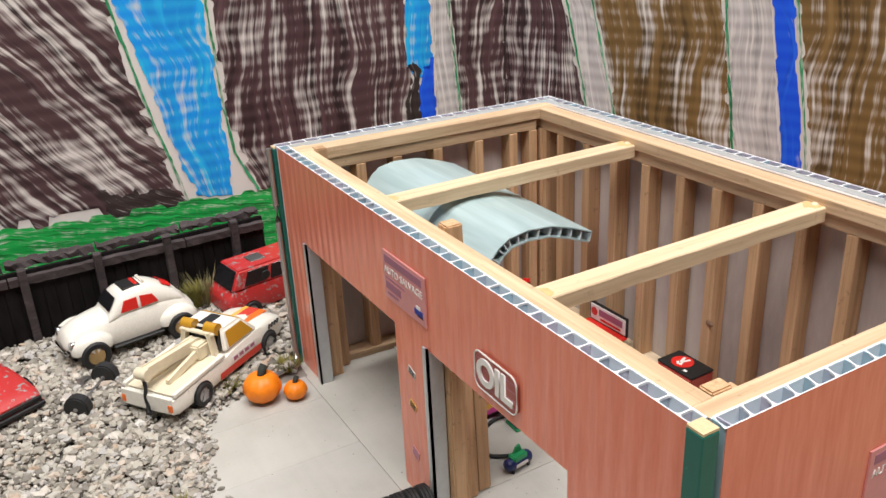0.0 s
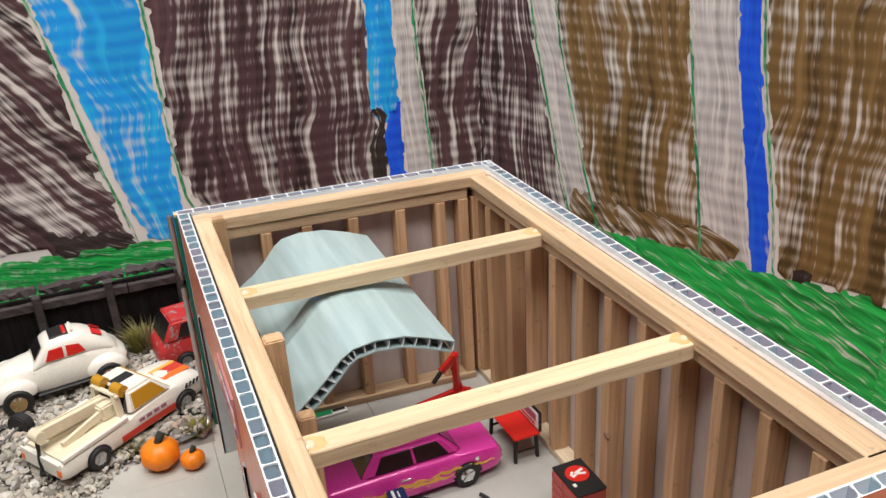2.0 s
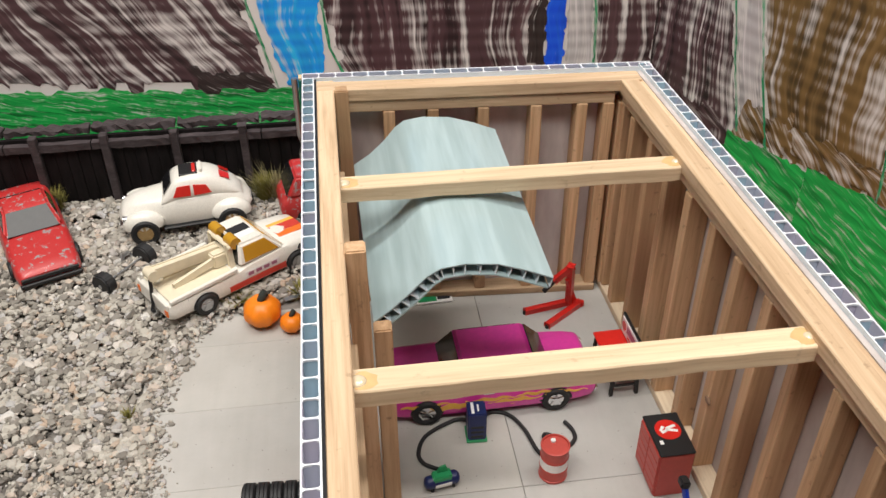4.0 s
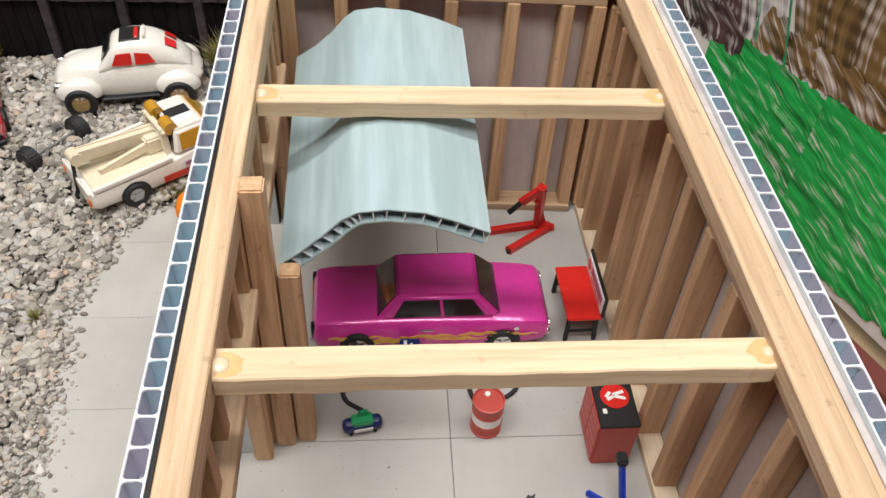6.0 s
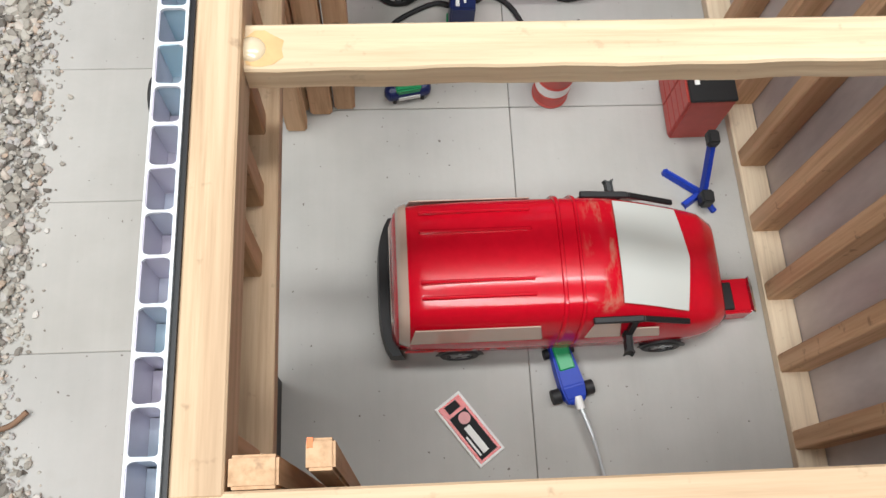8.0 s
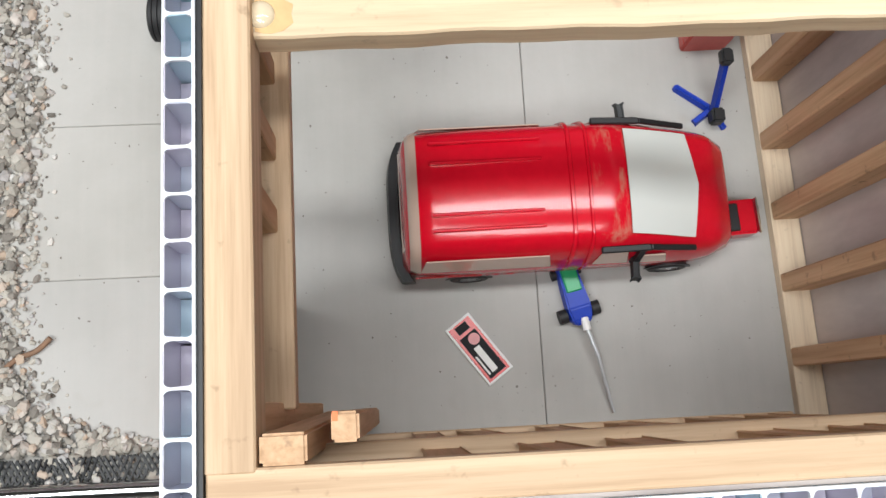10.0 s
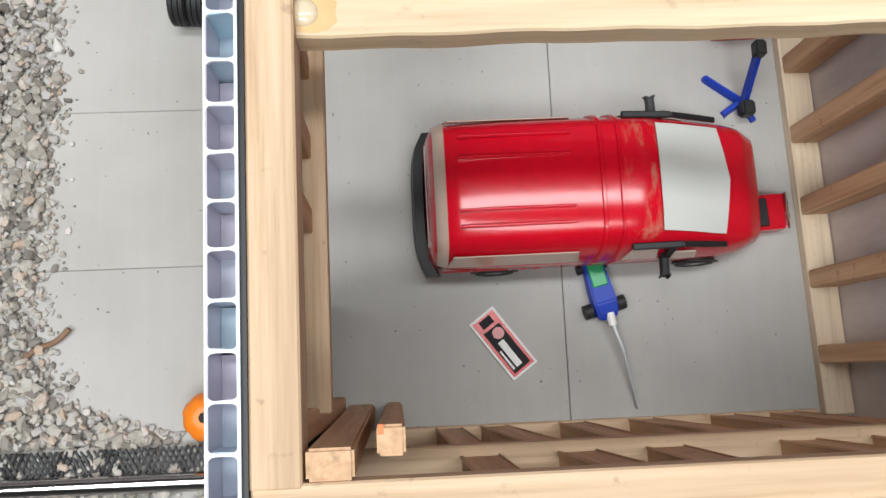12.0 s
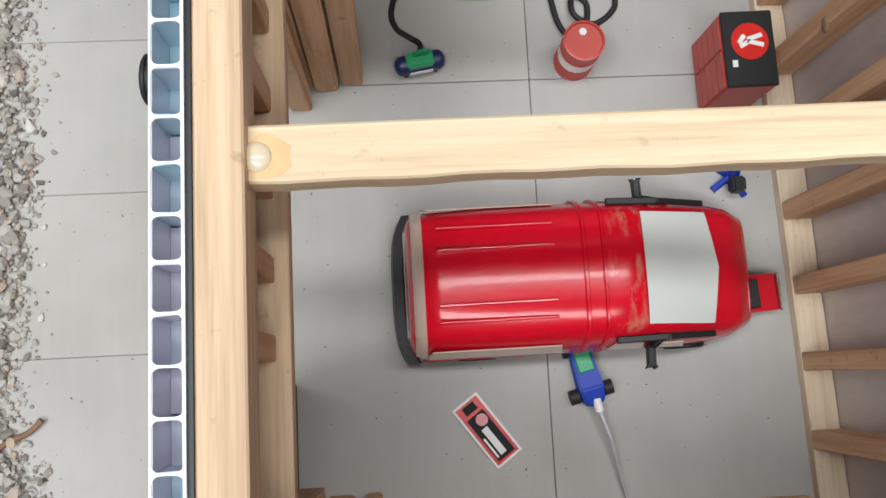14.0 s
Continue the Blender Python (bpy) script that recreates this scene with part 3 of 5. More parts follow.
# cross beams that lie between the two long walls
for ya, yb, label in ((80.4, 80.9, "pale pine roof beam with hot glue at its ends"), (166.0, 164.6, "pale pine roof beam")):
    beam = thing("roof_beam", label, "beam", group="roof beams")
    bm = B()
    xe = east((ya + yb) / 2) - 14.3
    n = 24
    rings = []
    for i in range(n + 1):
        f = i / n
        x = 11.25 + (xe - 11.25) * f
        y = ya + (yb - ya) * f
        w = 3.75 + 0.12 * math.sin(i * 1.7) + 0.1 * math.sin(i * 0.6)
        zl = 88.6 + 0.15 * math.sin(i * 1.1)
        rings.append([(x, y - w, zl), (x, y + 3.7, zl), (x, y + 3.75, 93.1), (x, y + 3.4, 93.4), (x, y - w + 0.3, 93.4), (x, y - w, 93.0)])
    loft(bm, rings)
    part("timber", bm, wood_x, beam)
    for gx, gy, r in ((12.2, ya - 0.4, 2.1), (xe - 0.5, yb, 1.5)):
        bm = B()
        bmesh.ops.create_uvsphere(bm, u_segments=16, v_segments=10, radius=1)
        for v in bm.verts:
            v.co = Vector((gx + v.co.x * r, gy + v.co.y * r, 93.2 + v.co.z * 0.9 * r * 0.6))
        part("glue_blob", bm, glue, beam, "clear dome of hot glue", 60)
        bm = B()
        c = [(gx + (1.2 if gx < 50 else -1.2) + 3.0 * math.cos(k * 0.449) * (1 + 0.25 * math.sin(k * 2.1)), min(max(gy + 3.1 * math.sin(k * 0.449), ya - 3.2 if gx < 50 else yb - 3.2), (ya if gx < 50 else yb) + 3.2), 93.41) for k in range(14)]
        slab(bm, c, (0, 0, 1), 0.05)
        part("glue_film", bm, glue_stain, beam, "amber film of dried glue")

# corner posts outside
for x0, x1, y0, y1, zt, lab in ((-1.6, 2.8, 9.9, 14.4, 98.0, "dark green painted corner post with bare sawn top"), (-1.5, -0.05, 235.6, 239.3, 97.0, "dark green painted corner strip")):
    post = thing("corner_post", lab, "post", group="corner posts")
    bm = B()
    box(bm, x0, x1, y0, y1, 0, zt - 0.6)
    soften(bm, 0.3)
    part("post", bm, green_paint, post)
    bm = B()
    box(bm, x0 + 0.15, x1 - 0.15, y0 + 0.15, y1 - 0.15, zt - 0.58, zt)
    part("sawn_top", bm, cut_wood, post, "bare sawn top")

# rolled-up door of bent plastic sheet
door = thing("overhead_door", "pale aqua fluted plastic door curled up overhead", "door")
prof = [(17.6, 69.6), (23, 73.4), (28, 77.8), (33, 83.0), (37, 85.6), (44, 86.9), (53, 86.4), (61, 84.0), (68.6, 81.0)]
top, low, web = B(), B(), B()


def curl_point(i, y, d):
    x, z = prof[i]
    a, b = prof[max(i - 1, 0)], prof[min(i + 1, len(prof) - 1)]
    nx, nz = -(b[1] - a[1]), b[0] - a[0]
    L = math.hypot(nx, nz)
    s = (y - 129) / 89
    return Vector((x - 1.4 * s - d * nx / L + 0.8 * math.sin(i) * s, y + 1.5 * math.sin(i * 0.5) - 1.0, z - d * nz / L + 0.6 * s))


for bm, d0, d1 in ((top, 0, 0.4), (low, 3.6, 4.0)):
    loft(bm, [[curl_point(i, 129 + j * 89 / 8, d0) for i in range(len(prof))] + [curl_point(i, 129 + j * 89 / 8, d1) for i in range(len(prof) - 1, -1, -1)] for j in range(9)])
for i in range(len(prof)):
    for fr in (0.0, 0.5) if i < len(prof) - 1 else (0.0,):
        def q(y, d):
            a = curl_point(i, y, d)
            return a.lerp(curl_point(min(i + 1, len(prof) - 1), y, d), fr)
        t = Vector((0.16, 0, 0.1))
        slab(web, [q(129.3, 0.35) - t, q(217.6, 0.35) - t, q(217.6, 3.65) - t + Vector((0.5 * math.sin(i), 0, 0)), q(129.3, 3.65) - t + Vector((0.5 * math.sin(i), 0, 0))], (1, 0, 0.6), 0.36)


def make_aqua():
    n = Nodes("pale aqua plastic sheet", 0.28)
    v = n.coord("Object", (1, 0.08, 1))
    f = n.noise(v, 210, 3, 0.6)
    n.color(n.mix(n.ramp(f, [(0.4, 0.0), (0.65, 1.0)]), (0.335, 0.435, 0.445), (0.42, 0.53, 0.545)))
    return n.mat


aqua = make_aqua()
part("upper_skin", top, aqua, door, "", 50)
part("lower_skin", low, aqua, door, "", 50)
part("webs", web, plastic, door, "white webs at the cut edge")

# painted backdrop of ribbed card: a north panel and an east panel meeting at a corner
CX, CY = 166.3, 324.9
EX, EY = 0.3912, -0.9203


def north_at(x, z, d):
    """A point of the north panel at x, d in front of it."""
    return Vector((x, 334.0 - 0.055 * x - d, z))


def east_at(a, z, d):
    """A point of the east panel, a along it from the corner, d in front of it."""
    return Vector((CX + EX * a + EY * d, CY + EY * a - EX * d, z))


def on_north(a, z, d):
    """Where the drawing's own place a, z lies on the north panel."""
    return north_at(0.92 * a - 1.2, 48.2 + 0.93 * (z - 38) - 0.029 * (a - 8), d)


def on_east(a, z, d):
    return east_at(1.5 + 0.893 * a, 64.5 + 0.0178 * (a - 1) + 0.96 * (z - 60), d)


bm = B()
slab(bm, [north_at(-420, -33.9, 0), north_at(CX + 0.4, -33.9, 0), north_at(CX + 0.4, 310, 0), north_at(-420, 310, 0)], (0.055, 1, 0), 3)
tagged(part("backdrop_north", bm, paper), "white ribbed card panel coloured with felt pens", "backdrop", kind="structure")
bm = B()
slab(bm, [east_at(0, -27.9, 0), east_at(510, -27.9, 0), east_at(510, 310, 0), east_at(0, 310, 0)], (-EY, EX, 0), 3)
tagged(part("backdrop_east", bm, paper), "white ribbed card panel coloured with felt pens", "backdrop", kind="structure")


def along(pts, z):
    for (z0, a0), (z1, a1) in zip(pts, pts[1:]):
        if z <= z1:
            return a0 + (a1 - a0) * (z - z0) / (z1 - z0)
    return pts[-1][1]


def patch(name, plane, left, right, z0, z1, mat, d, rag=1.2, tooth=2.5, lean=0.0, label="", seed=1, rag_end=None):
    """A penned area of the drawing: a thin film between two edge lines, with ragged borders."""
    r = random.Random(seed)
    rag_end = tooth if rag_end is None else rag_end
    bm = B()
    uvl = bm.loops.layers.uv.new("UVMap")
    rows = max(2, int((z1 - z0) / 1.6))
    cols = max(2, int(abs(along(right, z0) - along(left, z0)) / 2.2))
    grid = []
    ends = []
    while len(ends) <= cols:
        ends += [(r.gauss(0, 0.7) * rag_end, r.gauss(0, 0.7) * rag_end)] * r.choice((1, 1, 2, 3))
    wob = []
    while len(wob) <= rows:
        wob += [(r.gauss(0, 0.6) * rag, r.gauss(0, 0.6) * rag)] * r.choice((1, 2, 3, 4))
    for j in range(rows + 1):
        zz = z0 + (z1 - z0) * j / rows
        a, b = along(left, zz), along(right, zz)
        wa, wb = wob[j]
        line = []
        for i in range(cols + 1):
            f = i / cols
            s = a + (b - a) * f + (wa if i == 0 else 0) + (wb if i == cols else 0)
            z = zz + (ends[i][0] if j == 0 else 0) + (ends[i][1] if j == rows else 0)
            line.append((bm.verts.new(plane(s, z, d)), (s, z, a, b)))
        grid.append(line)
    for j in range(rows):
        for i in range(cols):
            q = [grid[j][i], grid[j][i + 1], grid[j + 1][i + 1], grid[j + 1][i]]
            f = bm.faces.new([v for v, _ in q])
            for lp, (_, (s, z, a, b)) in zip(f.loops, q):
                u = (s - a) / max(b - a, 1) * (along(right, z0) - along(left, z0)) if abs(b - a) < 120 else s
                lp[uvl].uv = ((u + lean * z) * 0.1 + seed * 3.7, (z - lean * s) * 0.1)
    ob = part(name, bm, mat, bpy.data.objects["backdrop_north" if plane is on_north else "backdrop_east"], label)
    return ob


Z1 = 300
N, E = on_north, on_east
patch("pen_patch", N, [(-34, -415), (400, -415)], [(38, -18), (53, -24), (86, -30), (121, -36), (142, -40), (300, -75)], 40, Z1, ink_loose, 0.2, 2.5, 5, 0.75, "purple brown pen hatching", 1)
patch("pen_patch", N, [(38, -10), (70, -20), (106, -26), (142, -36), (300, -72)], [(38, 8), (66, 9), (140, 7), (300, 2)], 38, Z1, ink_blue, 0.25, 1.2, 2, 0, "sky blue pen stripe", 2)
patch("pen_patch", N, [(33, 27), (60, 15), (87, 11.5), (139, 11.5), (300, 8)], [(38, 127), (66, 123), (83, 120), (131, 118), (300, 115)], 36, Z1, ink_brown, 0.2, 1.5, 4, -0.12, "purple brown pen hatching", 3)
patch("pen_patch", N, [(60, 124), (85, 124), (96, 117), (150, 119), (300, 118)], [(60, 133), (150, 133), (300, 133)], 88, Z1, ink_blue, 0.3, 0.8, 3, 0, "sky blue pen stripe", 4)
patch("pen_patch", N, [(30, 125), (80, 124), (97, 128)], [(30, 134), (97, 134)], 30, 96, ink_deep, 0.35, 0.8, 3, 0, "deep blue pen stripe", 5)
patch("pen_patch", N, [(30, 115), (75, 115), (88, 121), (100, 117)], [(30, 124), (80, 124), (92, 127), (100, 120)], 50, 98, ink_dark, 0.4, 1.0, 3, 0, "overlaid dark pen", 6)
patch("pen_patch", N, [(30, 136), (66, 136), (150, 134), (300, 134)], [(30, 151), (66, 149), (129, 144), (300, 143)], 30, Z1, ink_grey, 0.25, 0.8, 2, 0, "grey pen shading", 7)
patch("pen_patch", N, [(30, 154), (66, 152), (129, 147), (300, 146)], [(30, 181.6), (300, 181.6)], 28, Z1, ink_brown, 0.2, 0.6, 4, -0.1, "purple brown pen hatching", 8)
patch("pen_patch", E, [(20, -1.3), (300, -1.3)], [(14, 70), (40, 64), (67, 55), (127, 40), (160, 33), (300, 10)], 24, Z1, ink_brown, 0.2, 1.2, 4, -0.15, "purple brown pen hatching", 9)
patch("pen_patch", E, [(30, 70), (67, 59), (127, 44), (160, 37), (300, 14)], [(30, 84), (67, 73), (127, 57), (160, 50), (300, 28)], 32, Z1, ink_grey, 0.25, 0.8, 3, 0, "grey pen shading", 10)
patch("pen_patch", E, [(36, 90), (67, 76), (127, 60), (160, 54), (300, 34)], [(36, 147), (56, 145), (128, 134), (300, 118)], 40, Z1, ink_olive, 0.2, 1.4, 5, -0.08, "olive brown pen hatching", 11)
patch("pen_patch", E, [(30, 149), (56, 147), (128, 137), (300, 121)], [(30, 176), (54, 171), (128, 159), (300, 140)], 38, Z1, ink_grey, 0.25, 0.8, 3, 0, "grey pen shading", 12)
patch("pen_patch", E, [(30, 176), (54, 173), (128, 160), (300, 142)], [(30, 184), (54, 183), (128, 170), (300, 152)], 33, Z1, ink_deep, 0.3, 0.8, 3, 0, "deep blue pen stripe", 13)
patch("pen_patch", E, [(30, 190), (54, 187), (130, 173), (300, 156)], [(30, 552), (300, 552)], 38, Z1, ink_olive, 0.2, 1.2, 6, -0.05, "olive brown pen hatching", 14)
patch("pen_patch", E, [(18, 199), (46, 195)], [(18, 200.5), (46, 206)], 20, 42, ink_dark, 0.45, 0.4, 1, 0, "overlaid dark pen", 15)
patch("pen_patch", E, [(30, 62), (45, 66), (70, 70)], [(30, 104), (52, 96), (70, 74)], 36, 52, ink_olive, 0.42, 1.5, 5, 1.2, "olive brown pen hatching", 16)
patch("pen_patch", N, [(26, -62), (44, -58)], [(26, -22), (34, -16), (44, -24)], 31, 47, ink_dark, 0.42, 2.2, 4, 1.4, "overlaid dark pen", 21)
patch("pen_patch", E, [(22, 14), (44, 18)], [(22, 50), (34, 64), (44, 46)], 26, 42, ink_brown, 0.42, 2.0, 5, 1.0, "purple brown pen hatching", 22)
patch("pen_patch", E, [(36, 100), (52, 96)], [(36, 166), (46, 170), (52, 150)], 38, 52, ink_olive, 0.44, 2.0, 4, 1.3, "olive brown pen hatching", 23)
patch("pen_line", E, [(30, -1.3), (300, -1.3)], [(30, 0.2), (300, 0.0)], 30, Z1, ink_dark, 0.6, 0.2, 1, 0, "dark line down the corner", 24)
patch("pen_patch", N, [(20, -420), (50, -420)], [(20, 181.6), (50, 181.6)], -30, 36.5, ink_green, 0.5, 1.0, 1.5, 6.0, "grass green pen hatching", 17)
for s0, s1, za, zb in ((-1.3, 40, 14, 15), (40, 60, 26, 26), (60, 110, 34, 36), (110, 240, 38, 38), (240, 552, 36, 36)):
    patch("pen_patch", E, [(-34, s0), (60, s0)], [(-34, s1), (60, s1)], -33.5, zb, ink_green, 0.5, 0.2, 1.5, 2.5, "grass green pen hatching", int(s0) + 30)
for k, (pl, left) in enumerate(((N, [(40, -17), (86, -28), (142, -38), (300, -74)]), (N, [(36, 23), (60, 12), (87, 9.6), (300, 5)]), (N, [(30, 152), (66, 150.3), (129, 145.3), (300, 144)]),
                                (E, [(30, 68), (67, 57), (127, 42), (300, 12)]), (E, [(30, 87), (67, 74.5), (127, 58.5), (300, 31)]), (E, [(30, 148), (56, 146), (128, 135.5), (300, 119)]), (E, [(30, 187), (54, 185), (130, 171.5), (300, 154)]))):
    patch("pen_line", pl, [(z, a - 0.5) for z, a in left], [(z, a + 0.9) for z, a in left], 38, Z1, ink_teal, 0.6, 0.35, 1, 0, "thin green outline", 60 + k)

# ---- vehicles; local x is forward, y to the left, in millimetres ----


def section(x, hw, z0, z1, tf=0.88, crown=0.5):
    h = z1 - z0
    half = [(0.62 * hw, z0), (0.95 * hw, z0 + 0.06 * h), (hw, z0 + 0.28 * h), (0.99 * hw, z0 + 0.52 * h), (hw * (1 + tf) / 2, z0 + 0.80 * h), (hw * tf, z1 - 0.05 * h),
            (hw * tf * 0.86, z1 + crown * 0.25), (hw * tf * 0.45, z1 + crown * 0.8), (0, z1 + crown)]
    return [(x, y, z) for y, z in half] + [(x, -y, z) for y, z in half[-2::-1]]


def hull(name, rows, mat, parent, label="", angle=45):
    fine = []
    for i in range(len(rows) - 1):
        p0, p1, p2, p3 = rows[max(i - 1, 0)], rows[i], rows[i + 1], rows[min(i + 2, len(rows) - 1)]
        steps = 4 if 0 < i < len(rows) - 2 else 2
        for k in range(steps):
            t = k / steps
            fine.append([b + 0.5 * t * (c - a + t * (2 * a - 5 * b + 4 * c - d + t * (3 * (b - c) + d - a))) if n else b + (c - b) * t for n, (a, b, c, d) in enumerate(zip(p0, p1, p2, p3))])
    fine.append(rows[-1])
    bm = B()
    loft(bm, [section(*r) for r in fine])
    return part(name, bm, mat, parent, label, angle)


def wheel(parent, x, y, r, w, rim_mat, side, deep=0.35):
    """Tyre with a dished five-spoke rim; side is +1 or -1, the way it faces."""
    bm = B()
    n = 28
    prof = [(0.55 * r, -w / 2), (0.88 * r, -w / 2), (r, -w / 2 + 0.12 * r), (r, w / 2 - 0.12 * r), (0.88 * r, w / 2), (0.62 * r, w / 2), (0.58 * r, w / 2 - deep), (0.55 * r, w / 2 - deep)]
    loft(bm, [[(x + p * math.cos(2 * math.pi * k / n), y + side * d, r + p * math.sin(2 * math.pi * k / n)) for p, d in prof] for k in range(n)] +
         [[(x + p, y + side * d, r) for p, d in prof]], caps=False)
    bmesh.ops.remove_doubles(bm, verts=bm.verts, dist=0.001)
    ty = part("wheel", bm, rubber, parent, "", 40)
    bm = B()
    tube(bm, (x, y - side * w * 0.45, r), (x, y + side * (w / 2 - deep * 1.6), r), 0.58 * r, n=24)
    for k in range(5):
        a = 2 * math.pi * k / 5 + 0.3
        c, s = math.cos(a), math.sin(a)
        bar(bm, (x + 0.1 * r * c, y + side * (w / 2 - deep), r + 0.1 * r * s), (x + 0.55 * r * c, y + side * (w / 2 - deep), r + 0.55 * r * s), 0.17 * r, deep, up=(0, 1, 0))
    tube(bm, (x, y, r), (x, y + side * (w / 2 - deep * 0.2), r), 0.17 * r, n=12)
    tube(bm, (x, y + side * (w / 2 - deep * 1.4), r), (x, y + side * (w / 2 - deep * 0.3), r), 0.60 * r, 0.58 * r, n=24)
    for f in [f for f in bm.faces if len(f.verts) == 24 and abs(f.calc_center_median().y - (y + side * (w / 2 - deep * 0.3))) < 0.01]:
        bmesh.ops.delete(bm, geom=[f], context="FACES")
    part("rim", bm, rim_mat, ty, "", 40)
    return ty


def arches(parent, places, hw, r):
    for x, s in places:
        bm = B()
        n = 14
        ring = [(x + r * 1.16 * math.cos(math.pi * k / n), s * hw, r + r * 1.12 * math.sin(math.pi * k / n)) for k in range(n + 1)]
        slab(bm, ring if s < 0 else ring[::-1], (0, s, 0), 0.12)
        part("wheel_arch", bm, black_plastic, parent, "dark wheel arch")


def four_wheels(parent, xf, xr, y, r, w, rim_mat, rr=None):
    for x, q in ((xf, r), (xr, rr or r)):
        for s in (1, -1):
            wheel(parent, x, s * y, q, w, rim_mat, s)


def cabin(parent, base, roof, mat, glass, split=(0.5,), soft=0.9, front=None, rear=None, roof_mat=None):
    """A tapered cabin: base and roof are (x0, x1, half width, z)."""
    bx0, bx1, bh, bz = base
    rx0, rx1, rh, rz = roof
    bm = B()
    lo = [(bx0, -bh, bz), (bx1, -bh, bz), (bx1, bh, bz), (bx0, bh, bz)]
    hi = [(rx0, -rh, rz), (rx1, -rh, rz), (rx1, rh, rz), (rx0, rh, rz)]
    loft(bm, [lo, hi])
    soften(bm, soft, 3)
    cab = part("cabin", bm, roof_mat or mat, parent, "", 40)

    def pane(name, quad, a0, a1, b0, b1, m, label=""):
        p = [Vector(v) for v in quad]

        def at(u, v):
            return p[0].lerp(p[1], u).lerp(p[3].lerp(p[2], u), v)
        nrm = (p[1] - p[0]).cross(p[3] - p[0])
        q = B()
        c = [at(a0, b0), at(a1, b0), at(a1, b1), at(a0, b1)]
        slab(q, [v - nrm.normalized() * 0.25 for v in c], nrm, 0.4)
        soften(q, 0.14)
        part(name, q, m, cab, label)
    pane("windshield", [lo[1], lo[2], hi[2], hi[1]], 0.06, 0.94, 0.06, 0.97, front or glass)
    pane("rear_window", [lo[3], lo[0], hi[0], hi[3]], 0.06, 0.94, 0.06, 0.97, rear or glass)
    cuts = [0.10, *split, 0.90]
    for a, b in zip(cuts, cuts[1:]):
        pane("side_window", [lo[0], lo[1], hi[1], hi[0]], a + 0.015, b - 0.015, 0.14, 0.86, glass)
        pane("side_window", [lo[2], lo[3], hi[3], hi[2]], 1 - b + 0.015, 1 - a - 0.015, 0.14, 0.86, glass)
    return cab


def block(name, parent, mat, *b, soft=0.25, seg=1, label=""):
    bm = B()
    box(bm, *b)
    soften(bm, soft, seg)
    return part(name, bm, mat, parent, label)


def rod(name, parent, mat, a, b, r, r1=None, n=14, label=""):
    bm = B()
    tube(bm, a, b, r, r1, n)
    return part(name, bm, mat, parent, label, 40)


def coupe():
    car = thing("toy_car", "magenta toy coupe with yellow flames along its side", "toy car", (58.0, 167.0, 0), 1.2, "toy vehicles")
    car.scale = (1.03, 1.05, 1.05)
    hull("body", [(-36.6, 11.6, 4.5, 11.5, 0.9, 0.3), (-35.4, 12.6, 3.6, 13.4, 0.9, 0.4), (-30, 13.3, 3.0, 13.9, 0.9, 0.5), (-18, 13.7, 2.8, 14.3, 0.88, 0.5), (0, 13.8, 2.8, 14.5, 0.88, 0.5), (18, 13.7, 2.8, 14.0, 0.9, 0.7),
                  (30, 13.2, 3.0, 13.0, 0.92, 0.8), (35, 12.6, 3.6, 12.2, 0.92, 0.6), (36.4, 11.8, 4.5, 10.8, 0.92, 0.3)], purple, car, "magenta body")
    cabin(car, (-17.2, 21.3, 11.6, 14.0), (-11.0, 14.2, 9.2, 21.8), purple, dark_glass, (0.53,), 1.2)
    arches(car, ((22, 1), (22, -1), (-23, 1), (-23, -1)), 13.55, 5.0)
    four_wheels(car, 22, -23, 12.6, 5.0, 3.2, chrome, 5.3)
    block("bumper", car, chrome, 36.0, 37.4, -11.6, 11.6, 5.0, 7.0, label="chrome front bumper")
    block("bumper", car, chrome, -37.6, -36.0, -11.6, 11.6, 5.4, 7.2, label="chrome rear bumper")
    block("grille", car, black_plastic, 36.2, 36.9, -7.5, 7.5, 7.4, 10.0)
    for s in (1, -1):
        rod("headlight", car, chrome, (35.8, s * 9.8, 8.8), (37.0, s * 9.8, 8.8), 1.6)
        block("tail_lamp", car, black_plastic, -37.2, -36.0, s * 10.2 - 1.2, s * 10.2 + 1.2, 8.0, 12.2, label="black tail lamp")
        block("door_handle", car, chrome, -3.5, 0.2, s * 13.6 - 0.3, s * 13.6 + 0.3, 11.2, 11.8, soft=0.12)
        rod("fuel_cap", car, chrome, (26, s * 12.9, 10.8), (26, s * 13.5, 10.8), 0.8)
        for k, (x0, x1, z, h) in enumerate(((-32, -14, 9.0, 1.6), (-22, -4, 7.4, 2.4), (-10, 9, 8.8, 1.4), (-2, 17, 7.2, 2.0), (8, 24, 9.4, 1.2), (18, 33, 8.6, 1.0))):
            bm = B()
            n = 9
            up = [(x0 + (x1 - x0) * i / n, s * 13.62, z + h * 0.5 * math.sin(math.pi * i / n) + 0.5 * math.sin(i * 1.9 + k)) for i in range(n + 1)]
            lo = [(p[0], p[1], p[2] - h * math.sin(math.pi * min(i + 0.6, n) / n) - 0.15) for i, p in enumerate(up)]
            loop = up + lo[::-1]
            slab(bm, loop if s > 0 else loop[::-1], (0, s, 0), 0.14)
            part("flame", bm, yellow, car, "yellow flame decal")


